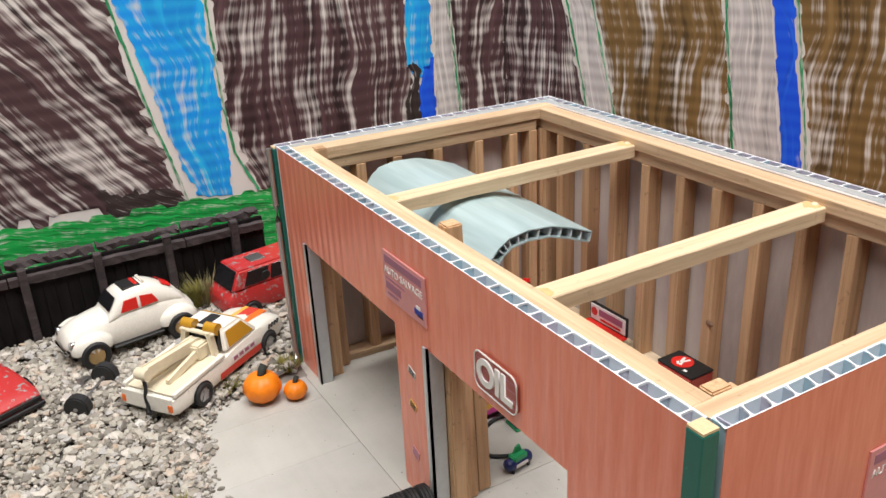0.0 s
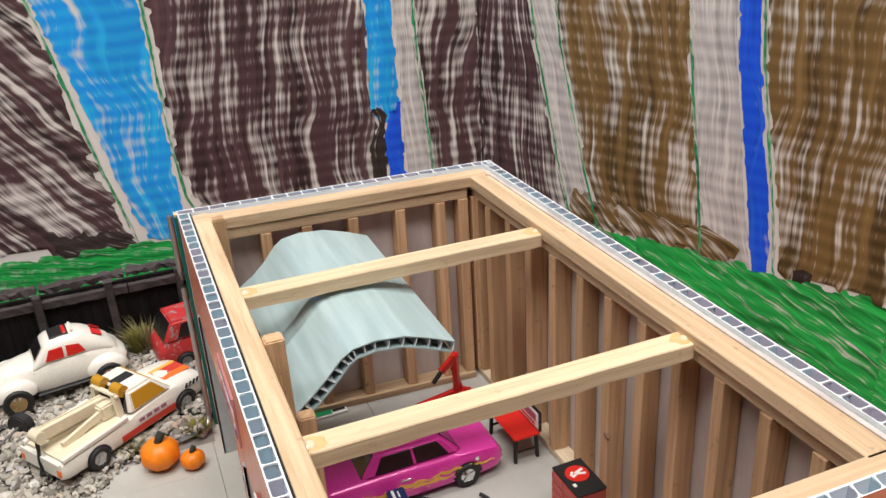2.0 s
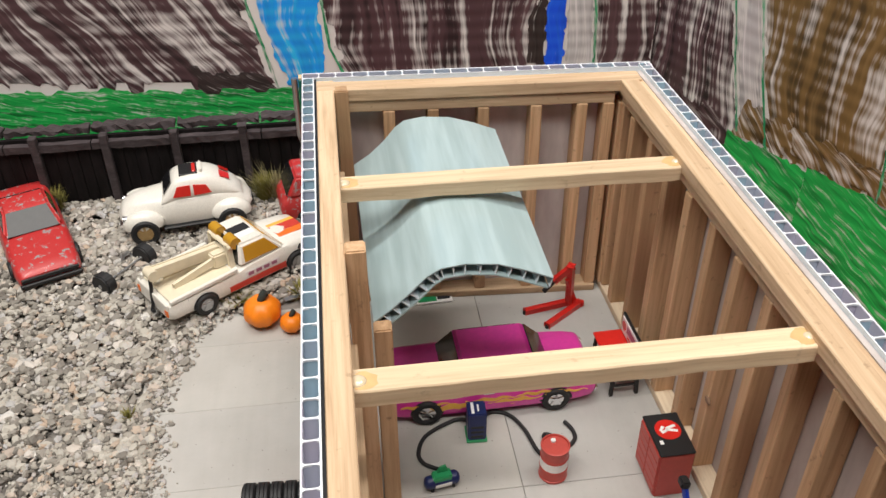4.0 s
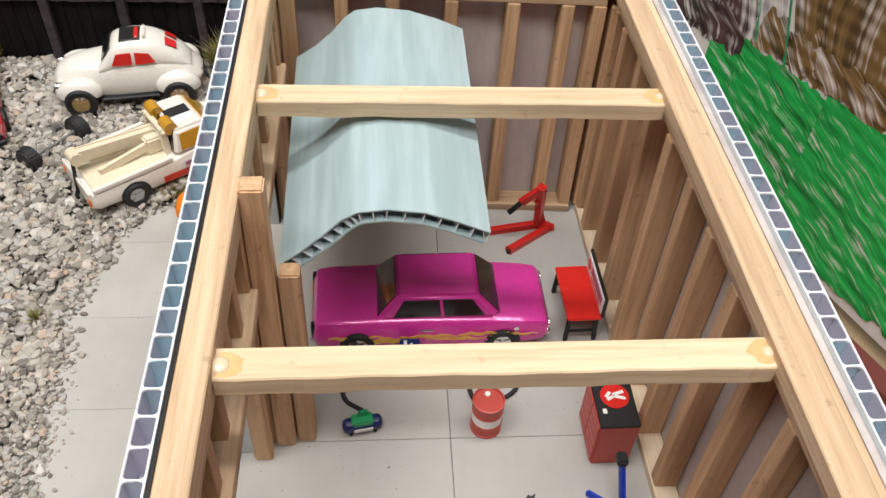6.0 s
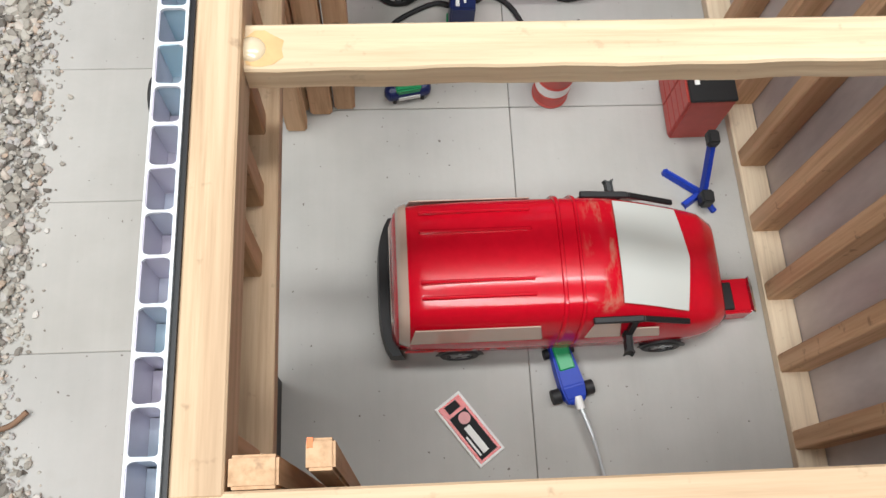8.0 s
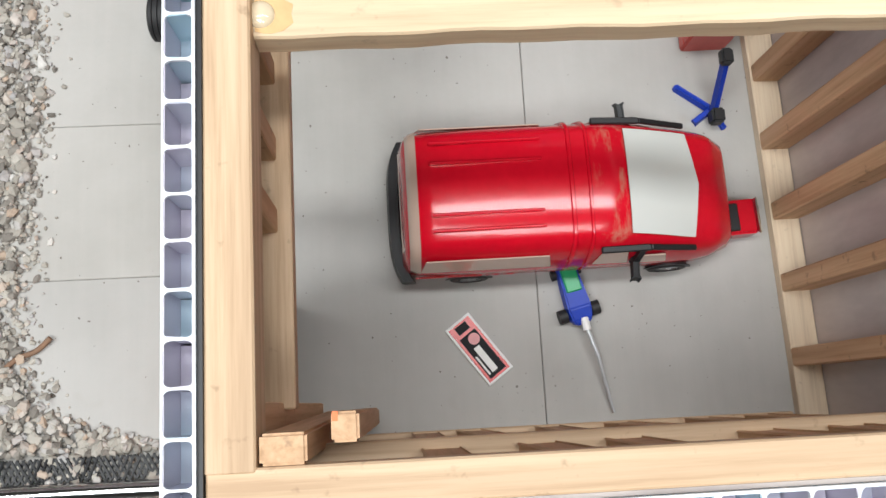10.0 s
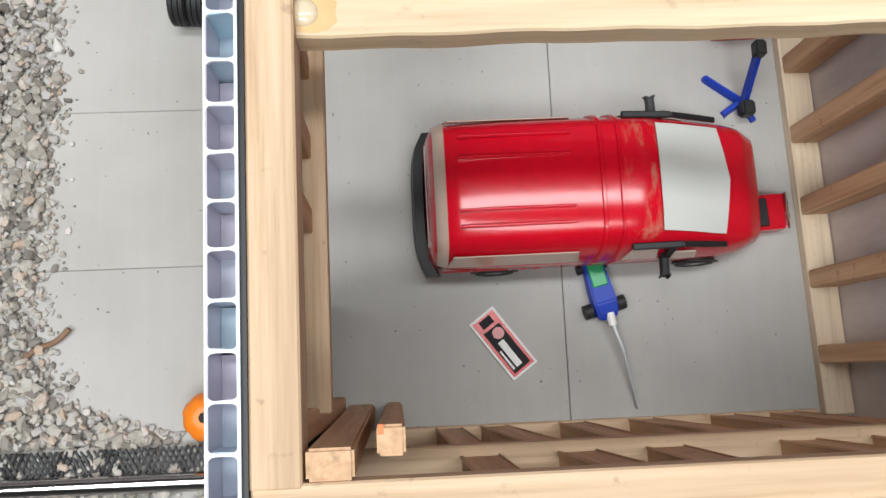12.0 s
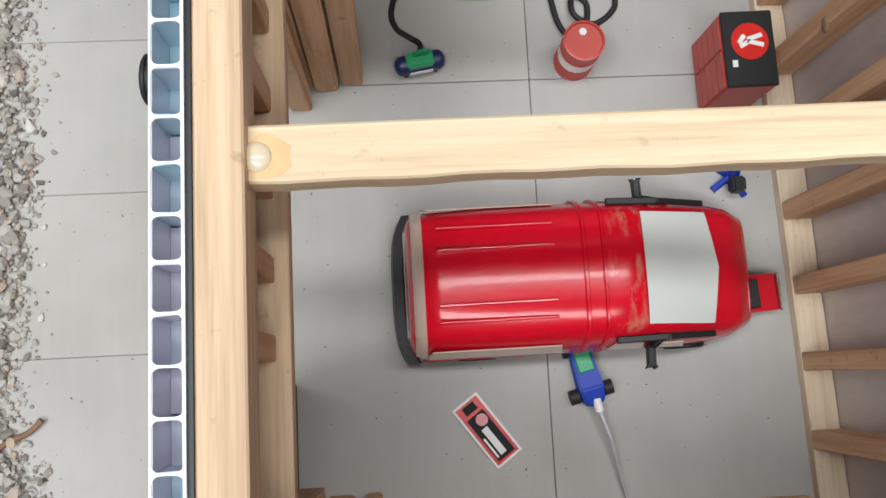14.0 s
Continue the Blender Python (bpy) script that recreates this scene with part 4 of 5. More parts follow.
def van():
    car = thing("toy_van", "glossy red toy panel van with a grey windshield", "toy car", (68.6, 71.2, 0), 0.6, "toy vehicles")
    car.scale = (1.04, 1.115, 1.05)
    hull("body", [(-36.6, 11.6, 5.0, 16.0, 0.9, 0.2), (-35.6, 13.2, 4.0, 22.0, 0.84, 0.5), (-32.5, 14.1, 3.2, 25.2, 0.80, 0.8), (-20, 14.5, 3.0, 26.2, 0.79, 1.0), (0, 14.5, 3.0, 26.4, 0.79, 1.0), (9, 14.4, 3.0, 26.0, 0.79, 1.0),
                  (18, 14.2, 3.0, 22.4, 0.80, 0.9), (26, 13.9, 3.0, 18.2, 0.82, 0.8), (32, 12.9, 3.2, 15.6, 0.84, 0.8), (36, 11.2, 4.0, 12.0, 0.86, 0.6), (37.4, 9.6, 5.0, 9.0, 0.9, 0.3)], red_enamel, car, "glossy red body")
    for y0, y1 in ((8.6, 9.2), (4.6, 5.2), (-5.4, -4.8), (-8.4, -7.8)):
        bm = B()
        box(bm, -30.5, -7.5, y0, y1, 26.2, 27.75 if abs(y0) < 6 else 27.45)
        soften(bm, 0.2)
        part("roof_rib", bm, red_enamel, car)
    for k, (x0, x1) in enumerate(((-2.2, -1.2), (1.6, 2.4))):
        rings = []
        for x in (x0, x0 + 0.2, x1 - 0.2, x1):
            lift = 0.35 if x0 < x < x1 else 0.05
            rings.append([(x, y * 1.02, z + lift * (1 if z > 10 else 0)) for _, y, z in section(x, 14.5, 6.5, 26.4, 0.79, 1.0)])
        bm = B()
        loft(bm, rings)
        part("roof_band", bm, red_enamel, car, "raised red hoop over the roof", 40)
    bm = B()
    loft(bm, [[(x, y * 1.015, z + (0.22 if z > 12 else 0)) for _, y, z in section(x, hw, 9.0, z1, tf, cr)] for x, hw, z1, tf, cr in ((-35.2, 13.4, 22.8, 0.83, 0.55), (-34.2, 13.75, 24.1, 0.815, 0.65), (-33.0, 14.05, 25.0, 0.80, 0.78))])
    part("roof_edge", bm, tan_film, car, "hazy clear band round the tail", 50)
    # windshield that follows the sloping nose
    bm = B()
    rows = [(10.0, 26.2, 0.78), (14, 24.6, 0.785), (18.0, 22.75, 0.79), (22.5, 20.4, 0.80), (25.4, 18.9, 0.80)]
    ys = [i / 8 * 2 - 1 for i in range(9)]
    a = [[bm.verts.new((x - 1.6 * (1 - abs(u)) * (0 if i < 4 else -1), u * 14.2 * tf * 0.93, z + 0.95 - 0.95 * abs(u) ** 2.6)) for u in ys] for i, (x, z, tf) in enumerate(rows)]
    for p, q in zip(a, a[1:]):
        for k in range(8):
            bm.faces.new((p[k], p[k + 1], q[k + 1], q[k]))
    r = bmesh.ops.extrude_face_region(bm, geom=bm.faces[:])
    for v in [g for g in r["geom"] if isinstance(g, bmesh.types.BMVert)]:
        v.co.z += 0.35
    part("windshield", bm, grey_film, car, "grey white windshield", 50)
    for s in (1, -1):
        for x0, x1, z0, z1, m, lab in ((-33, -5.5, 16.2, 22.2, tan_film, "hazy clear side window"), (3.5, 11, 16.0, 22.0, tan_film, "hazy clear side window"), (12, 19.5, 15.6, 19.6, tan_film, "hazy clear side window")):
            bm = B()
            def yy(z):
                return s * (14.45 - (z - 14.5) * 0.185)
            quad = [(x0, yy(z0), z0), (x1, yy(z0), z0), (x1 - 1, yy(z1), z1), (x0 + 1, yy(z1), z1)]
            slab(bm, quad if s < 0 else quad[::-1], (0, s, 0.2), 0.28)
            soften(bm, 0.1)
            part("side_window", bm, m, car, lab)
        for (p, q, w) in (((4.0, s * 12.9, 23.6), (14.5, s * 12.7, 23.0), 1.3), ((14.5, s * 12.7, 23.0), (25.5, s * 12.5, 18.3), 1.1), ((12.8, s * 12.9, 22.8), (12.6, s * 14.6, 15.5), 1.2)):
            bm = B()
            bar(bm, p, q, w, 0.9)
            soften(bm, 0.2)
            part("trim_strip", bm, black_plastic, car, "black window trim")
        bm = B()
        bar(bm, (12.6, s * 14.2, 16.5), (12.2, s * 18.0, 17.2), 1.4, 1.8)
        soften(bm, 0.3, 2)
        part("wing_mirror", bm, black_plastic, car, "black wing mirror")
        block("sill_line", car, red_worn, -34, -12.5, s * 14.45 - 0.2, s * 14.45 + 0.2, 9.5, 10.0, soft=0.1)
    rings = []
    for i in range(17):
        f = i / 16 * 2 - 1
        y = f * 14.8
        x = -38.6 + 2.4 * abs(f) ** 4
        rings.append([(x, y, 3.6), (x - 0.9, y, 4.6), (x - 0.5, y, 8.4), (x + 1.6, y, 8.8), (x + 2.4, y, 4.0)])
    bm = B()
    loft(bm, rings)
    part("bumper", bm, black_plastic, car, "black wrap-round rear bumper", 40)
    bm = B()
    slab(bm, [(-36.4, 10.2, 15.5), (-36.4, -10.2, 15.5), (-34.9, -9.4, 22.6), (-34.9, 9.4, 22.6)], (-0.97, 0, 0.2), 0.35)
    soften(bm, 0.1)
    part("rear_window", bm, tan_film, car, "hazy clear rear window")
    block("bumper", car, black_plastic, 36.2, 38.4, -9.6, 9.6, 3.6, 6.6, soft=0.5, seg=2, label="black front bumper")
    arches(car, ((23, 1), (23, -1), (-22, 1), (-22, -1)), 14.4, 4.6)
    four_wheels(car, 23, -22, 13.3, 4.6, 3.0, steel)


def beetle():
    car = thing("toy_car", "chipped white toy beetle car with big wheels and red windows", "toy car", (-60.8, 290.2, 4.2), 189, "toy vehicles")
    car.scale = (0.95, 0.97, 0.98)
    hull("body", [(31, 5.5, 9.5, 12.0, 0.8, 0.6), (29, 8.0, 8.0, 14.8, 0.72, 1.2), (24, 9.4, 7.0, 17.2, 0.68, 1.6), (16, 10.6, 6.5, 18.6, 0.74, 1.4), (6, 11.4, 6.2, 19.2, 0.84, 0.8), (-8, 11.8, 6.2, 19.4, 0.84, 0.8), (-18, 11.2, 6.5, 19.6, 0.78, 1.4),
                  (-25, 9.8, 7.5, 17.0, 0.70, 1.6), (-29.5, 7.5, 9.0, 13.0, 0.7, 1.0), (-30.8, 5.0, 10.0, 11.5, 0.8, 0.4)], white_worn, car, "chipped white body", 60)
    cab = hull("cabin", [(11.0, 9.6, 17.0, 18.6, 0.9, 0.5), (8.0, 9.9, 17.0, 22.0, 0.84, 0.7), (4.0, 9.9, 17.0, 26.4, 0.76, 0.7), (0, 9.9, 17.0, 27.9, 0.74, 0.6), (-7, 9.8, 17.0, 28.2, 0.74, 0.6), (-13, 9.6, 17.0, 26.8, 0.74, 0.9), (-19, 9.0, 17.0, 23.4, 0.74, 1.2),
                        (-24, 7.6, 16.0, 19.4, 0.74, 1.4), (-27, 6.0, 14.0, 16.0, 0.74, 1.0)], white_worn, car, "rounded white cabin", 60)
    for s in (1, -1):
        for quad in ([(5.2, 20.4), (-3.0, 20.2), (-3.2, 25.4), (2.8, 25.2)], [(-4.4, 20.2), (-12.6, 20.6), (-10.4, 24.6), (-4.6, 25.4)]):
            bm = B()
            pts = [(x, s * (10.55 - (z - 19.2) * 0.2), z) for x, z in quad]
            slab(bm, pts if s > 0 else pts[::-1], (0, s, 0.27), 0.3)
            soften(bm, 0.1)
            part("side_window", bm, red_plastic, cab, "red interior behind the window")
        bm = B()
        pts = [(-17.2, s * 1.2, 26.6), (-17.2, s * 5.2, 25.4), (-21.4, s * 4.6, 22.9), (-21.4, s * 1.2, 23.9)]
        slab(bm, pts if s > 0 else pts[::-1], (-0.5, 0, 0.85), 0.3)
        part("rear_window", bm, red_plastic, cab)
    bm = B()
    slab(bm, [(9.3, -7.2, 21.2), (9.3, 7.2, 21.2), (5.2, 6.2, 26.6), (5.2, -6.2, 26.6)], (0.8, 0, 0.6), 0.35)
    soften(bm, 0.1)
    part("windshield", bm, dark_glass, cab)
    block("sunroof", cab, black_plastic, -7.5, 1.0, -5.2, 5.2, 27.8, 29.0, label="open black sunroof")
    block("seat", cab, red_plastic, -6.8, -5.0, -4.0, 4.0, 28.2, 29.4, soft=0.4, label="red seat seen in the roof opening")
    bm = B()
    box(bm, -9.6, -8.4, -4.6, 4.6, 28.0, 30.2)
    soften(bm, 0.5, 2)
    part("roof_flap", bm, white_worn, cab, "raised white flap")
    for s in (1, -1):
        for x in (20.5, -20.0):
            bm = B()
            bmesh.ops.create_uvsphere(bm, u_segments=20, v_segments=12, radius=1)
            for v in bm.verts:
                v.co = Vector((x + v.co.x * 9.6, s * 10.8 + v.co.y * 4.6, 9.6 + v.co.z * 6.4))
            bmesh.ops.bisect_plane(bm, geom=bm.verts[:] + bm.edges[:] + bm.faces[:], plane_co=(0, 0, 8.2), plane_no=(0, 0, 1), clear_inner=True)
            part("fender", bm, white_worn, car, "rounded white fender", 60)
        rod("headlight", car, chrome, (27.0, s * 9.6, 12.0), (29.6, s * 9.8, 12.4), 2.0)
        block("running_board", car, black_plastic, -12, 12, s * 12.2 - 1.4, s * 12.2 + 1.4, 6.0, 7.2, soft=0.4)
    four_wheels(car, 20.5, -20.0, 13.4, 6.6, 4.6, gold)
    rod("bumper", car, chrome, (31.0, -8, 8.2), (31.0, 8, 8.2), 0.7)
    block("engine_lid", car, black_plastic, -31.2, -26, -5, 5, 8.6, 12, soft=0.6, seg=2, label="bare dark engine")


def tow_truck():
    car = thing("toy_truck", "chipped white toy tow truck with orange and red stripes", "toy truck", (-37.4, 245.4, 2.8), 35, "toy vehicles")
    car.scale = (1.01, 1.01, 1.03)
    hull("body", [(-36.2, 12.6, 4.2, 10.2, 0.94, 0.1), (-34, 13.4, 3.8, 11.0, 0.95, 0.1), (-6, 13.6, 3.6, 11.8, 0.95, 0.1), (0, 13.7, 3.6, 13.0, 0.92, 0.3), (18, 13.7, 3.6, 14.0, 0.9, 0.5), (30, 13.2, 3.8, 13.0, 0.9, 0.7), (34.5, 12.4, 4.4, 11.6, 0.9, 0.5), (36.2, 11.4, 5.4, 9.6, 0.92, 0.2)],
         white_worn, car, "chipped white body")
    cab = cabin(car, (-3.5, 19.0, 12.4, 13.2), (-1.5, 10.5, 10.4, 22.2), white_worn, amber, (), 1.0, amber, dark_glass)
    block("bed_floor", car, cream, -34.6, -6, -11.0, 11.0, 11.4, 12.0, soft=0.2, label="cream flat bed")
    for s in (1, -1):
        bm = B()
        bar(bm, (-35.2, s * 12.2, 12.0), (-5, s * 12.4, 13.2), 1.6, 1.8)
        soften(bm, 0.3)
        part("bed_rail", bm, white_worn, car)
        bm = B()
        tube(bm, (-1.8, s * 5.8 - 2.9, 22.4), (-1.8, s * 5.8 + 2.9, 22.4), 2.5, n=18)
        part("beacon", bm, amber, cab, "amber beacon lamp", 40)
        bm = B()
        bar(bm, (-4.5, s * 7.6, 11.8), (-4.5, s * 6.2, 22.0), 2.2, 1.8, up=(1, 0, 0))
        soften(bm, 0.3)
        part("frame_leg", bm, cream, car)
        bm = B()
        bar(bm, (-7, s * 3.4, 20.5 - 4.5), (-29, s * 4.6, 12.6), 1.4, 2.4)
        soften(bm, 0.3)
        part("boom_stay", bm, cream, car)
        bm = B()
        slab(bm, [(-10, s * 13.72, 5.0), (17, s * 13.78, 5.0), (17, s * 13.72, 7.6), (-10, s * 13.72, 7.6)][::1 if s < 0 else -1], (0, s, 0), 0.12)
        part("stripe", bm, red_stripe, car, "orange red side stripe")
        bm = B()
        slab(bm, [(-2, s * 13.75, 8.2), (14, s * 13.75, 8.2), (14, s * 13.6, 11.0), (-2, s * 13.6, 11.0)][::1 if s < 0 else -1], (0, s, 0), 0.13)
        part("side_print", bm, white_print, car, "white print panel with dark bars")
        for k in range(4):
            bm = B()
            slab(bm, [(-1 + k * 3.7, s * 13.86, 9.0), (1.6 + k * 3.7, s * 13.86, 9.0), (1.6 + k * 3.7, s * 13.8, 10.4), (-1 + k * 3.7, s * 13.8, 10.4)][::1 if s < 0 else -1], (0, s, 0), 0.12)
            part("print_bar", bm, mauve_print, car)
        for k in range(4):
            bm = B()
            bar(bm, (24 + k * 2.0, s * 13.3, 10.4), (25.2 + k * 2.0, s * 13.25, 12.2), 0.5, 0.7, up=(0, 1, 0))
            part("print_bar", bm, black_print, car)
    block("tower", car, cream, -11, -3.5, -5.2, 5.2, 11.8, 18.4, soft=0.7, seg=2, label="cream winch tower")
    block("cross_bar", car, cream, -5.4, -3.2, -8.6, 8.6, 20.6, 22.0, soft=0.4)
    bm = B()
    bar(bm, (-6, 0.5, 17.2), (-35.0, 1.5, 18.6), 3.4, 3.6)
    soften(bm, 0.5, 2)
    bo = part("boom", bm, cream, car, "cream tow boom")
    rod("pulley", bo, cream, (-34.6, -1.2, 18.5), (-34.6, 4.2, 18.5), 2.4)
    bm = B()
    hose(bm, [(-36.0, 0.2, 17), (-36.6, -0.6, 14), (-36.8, 0.2, 10), (-37.4, -0.8, 6.5), (-38.6, -1.6, 4.5), (-38.6, -3.6, 5.2)], 0.75)
    part("hook", bm, black_plastic, bo, "black hook and cable", 50)
    for y0, y1, m in ((-6.0, -2.2, orange), (-2.0, 3.2, red_stripe), (3.4, 5.4, yellow)):
        bm = B()
        box(bm, 20, 33.2, y0, y1, 14.0, 14.45)
        for v in bm.verts:
            v.co.z -= max(0, (v.co.x - 20)) * 0.06
        part("stripe", bm, m, car, "hood stripe")
        bm = B()
        box(bm, 0, 9, y0, y1, 22.1, 22.35)
        if m is not yellow:
            part("roof_print", bm, black_print if m is red_stripe else white_print, cab)
        else:
            bm.free()
    block("tailgate", car, white_worn, -37.0, -36.0, -12.4, 12.4, 5.0, 11.6, soft=0.3)
    for s in (1, -1):
        block("tail_lamp", car, orange, -37.3, -36.4, s * 11.4 - 1.0, s * 11.4 + 1.0, 6.0, 9.0, soft=0.2)
    block("bumper", car, chrome, 35.8, 37.4, -12, 12, 4.4, 6.6, soft=0.4)
    arches(car, ((22.5, 1), (22.5, -1), (-21, 1), (-21, -1)), 13.65, 4.9)
    four_wheels(car, 22.5, -21, 12.9, 4.9, 3.4, steel)


def wagon():
    car = thing("toy_van", "battered red toy van with flaking paint", "toy car", (9.0, 297.0, 2.8), 190, "toy vehicles")
    car.scale = (0.87, 0.87, 0.87)
    hull("body", [(-32, 11.6, 5, 16, 0.9, 0.2), (-31, 12.8, 4, 17.5, 0.9, 0.2), (0, 13.2, 3.6, 17.8, 0.92, 0.2), (28, 13.0, 3.6, 17.5, 0.9, 0.2), (31.5, 12.6, 4.4, 14.5, 0.9, 0.4), (33, 11.4, 5.5, 12, 0.9, 0.2)], red_worn, car)
    cab = cabin(car, (-31.4, 30.0, 12.2, 17.2), (-30, 24.5, 10.8, 28.0), red_worn, dark_glass, (0.36, 0.64), 1.2)
    block("roof_hatch", cab, steel, 4, 13, -4.5, 4.5, 27.9, 28.5, label="bare metal roof patch")
    for s in (1, -1):
        rod("porthole", cab, black_plastic, (9, s * 11.4, 22), (9, s * 12.4, 21.8), 2.6)
    arches(car, ((20, 1), (20, -1), (-19, 1), (-19, -1)), 13.1, 4.8)
    four_wheels(car, 20, -19, 12.4, 4.8, 3.2, steel)


def sedan():
    car = thing("toy_car", "battered red toy sports car with worn bare hood", "toy car", (-127.5, 280.5, 3.2), -66, "toy vehicles")
    hull("body", [(-36, 11.5, 4.5, 12.0, 0.9, 0.2), (-34, 13, 3.6, 14.0, 0.9, 0.4), (-18, 13.9, 3, 14.2, 0.88, 0.5), (4, 14.0, 3, 13.6, 0.88, 0.5), (20, 13.8, 3, 12.4, 0.9, 0.8), (32, 13.0, 3.4, 10.4, 0.92, 0.7), (35.5, 12.0, 4.2, 8.8, 0.92, 0.3)], red_worn, car)
    cabin(car, (-22, 10.5, 12.2, 13.8), (-15.5, -1.0, 9.6, 20.4), red_worn, dark_glass, (0.55,), 1.0, grey_glass)
    block("bumper", car, black_plastic, 34.6, 36.8, -12.4, 12.4, 4.0, 6.0, soft=0.4, label="dark front bumper")
    block("grille", car, black_plastic, 34.8, 36.0, -11.5, 11.5, 6.4, 8.4, label="black grille strip")
    arches(car, ((22, 1), (22, -1), (-22, 1), (-22, -1)), 13.8, 4.9)
    four_wheels(car, 22, -22, 13.0, 4.9, 3.2, steel)


coupe()
van()
beetle()
tow_truck()
wagon()
sedan()

# ---- things on the shop floor ----


def ball(bm, c, r, sub=2):
    v = bmesh.ops.create_icosphere(bm, subdivisions=sub, radius=1.0)["verts"]
    for q in v:
        q.co = Vector((c[0] + q.co.x * r[0], c[1] + q.co.y * r[1], c[2] + q.co.z * r[2]))


cart = thing("tool_cart", "dull red tool cabinet with a black top and round red label", "cabinet", (108.8, 119.8, 0), 1)
cart.scale = (1.0, 1.0, 0.84)
block("body", cart, brick_red, -5.7, 5.7, -8.6, 8.6, 0, 22.4, soft=0.35, seg=2)
for y0, y1 in ((-8.2, 0.1), (0.5, 8.2)):
    for k in range(5):
        block("drawer", cart, brick_red, -6.1, -5.6, y0, y1, 1.2 + k * 4.2, 5.0 + k * 4.2, soft=0.18)
block("top", cart, black_plastic, -5.8, 5.8, -8.7, 8.7, 22.4, 23.4, soft=0.25, label="black cabinet top")
rod("round_label", cart, red_plastic, (0.2, 1.6, 23.3), (0.2, 1.6, 23.55), 4.2, n=40, label="round red label with a pale mark")
for a, b in (((-2.2, 0.4, 23.6), (-0.2, 1.4, 23.6)), ((-0.4, 1.6, 23.6), (3.2, 0.6, 23.6)), ((-0.4, 2.0, 23.6), (3.0, 3.0, 23.6)), ((-2.4, 1.2, 23.6), (-1.0, 3.0, 23.6))):
    bm = B()
    bar(bm, a, b, 1.0, 0.14)
    part("label_mark", bm, white_print, cart)
block("label_mark", cart, white_print, -4.2, -3.0, -4.2, -2.6, 23.38, 23.5, soft=0.03)

drum = thing("oil_drum", "red oil drum with a white band and a pale bung", "drum", (73.4, 125.0, 0), 20)
drum.scale = (0.95, 0.95, 0.9)
bm = B()
n = 36
prof = [(4.6, 0), (5.0, 0.2), (5.0, 0.8), (4.75, 1.0), (4.75, 5.0), (5.0, 5.3), (4.75, 5.6), (4.75, 10.2), (5.0, 10.5), (4.75, 10.8), (4.75, 14.6), (5.05, 14.8), (5.05, 15.5), (4.6, 15.6), (4.45, 14.9), (0.01, 14.8)]
loft(bm, [[(p * math.cos(2 * math.pi * k / n), p * math.sin(2 * math.pi * k / n), z) for p, z in prof] for k in range(n + 1)], caps=False)
bmesh.ops.remove_doubles(bm, verts=bm.verts, dist=0.002)
part("shell", bm, brick_red, drum, "", 35)
bm = B()
loft(bm, [[(r * math.cos(2 * math.pi * k / n), r * math.sin(2 * math.pi * k / n), z) for r, z in ((4.86, 5.9), (4.86, 9.6), (4.7, 9.6), (4.7, 5.9))] for k in range(n + 1)], caps=False)
part("band", bm, white_print, drum, "white band", 35)
rod("bung", drum, white_print, (0.6, 2.2, 14.8), (0.6, 2.2, 15.5), 0.9)

comp = thing("compressor", "small blue and green toy air compressor", "compressor", (36.2, 125.0, 0), 10)
bm = B()
tube(bm, (-4.6, 0, 2.9), (4.6, 0, 2.9), 2.3, n=20)
for s in (1, -1):
    ball(bm, (s * 4.6, 0, 2.9), (1.5, 2.3, 2.3))
part("tank", bm, navy, comp, "dark blue tank", 50)
block("housing", comp, green_plastic, -3.2, 3.2, -1.9, 1.9, 3.8, 6.0, soft=0.4, seg=2, label="green housing")
bm = B()
slab(bm, [(-1.6, 1.2, 5.8), (2.4, 1.2, 5.8), (1.6, 1.2, 8.6), (-0.4, 1.2, 8.2)], (0, -1, 0), 0.7)
part("fin", bm, green_plastic, comp)
block("label", comp, white_print, -2.8, 2.8, -2.42, -2.2, 2.0, 3.4, soft=0.05, label="pale label")
for s in (1, -1):
    for y in (1.4, -1.4):
        rod("foot", comp, black_plastic, (s * 3.6, y, 0), (s * 3.6, y, 1.4), 0.6, n=10)
bm = B()
hose(bm, [(36, 125.6, 4.5), (36.5, 130, 1.6), (34, 132.2, 0.9), (31, 134.6, 0.9), (30, 139, 0.9), (33, 146, 0.9), (41, 151, 0.9), (46, 152.2, 1.2), (50.0, 149.2, 2.6)], 0.72)
tagged(part("air_hose", bm, rubber, None, "", 60), "black rubber air hose lying on the floor", "hose")
bm = B()
hose(bm, [(52.6, 149.4, 2.6), (58, 154.4, 0.9), (64, 152.0, 0.9), (68, 144.5, 0.9), (70.2, 135, 0.9), (73, 131.5, 0.9), (77, 134.4, 0.9), (77.5, 139.6, 0.9), (74.2, 141.2, 1.2), (74, 136.5, 1.9), (79, 134.2, 0.9), (84, 137.6, 0.9), (84.6, 142.0, 0.9), (82.6, 146.2, 1.2)], 0.72)
tagged(part("air_hose", bm, rubber, None, "", 60), "black rubber hose looped beside the red drum", "hose")

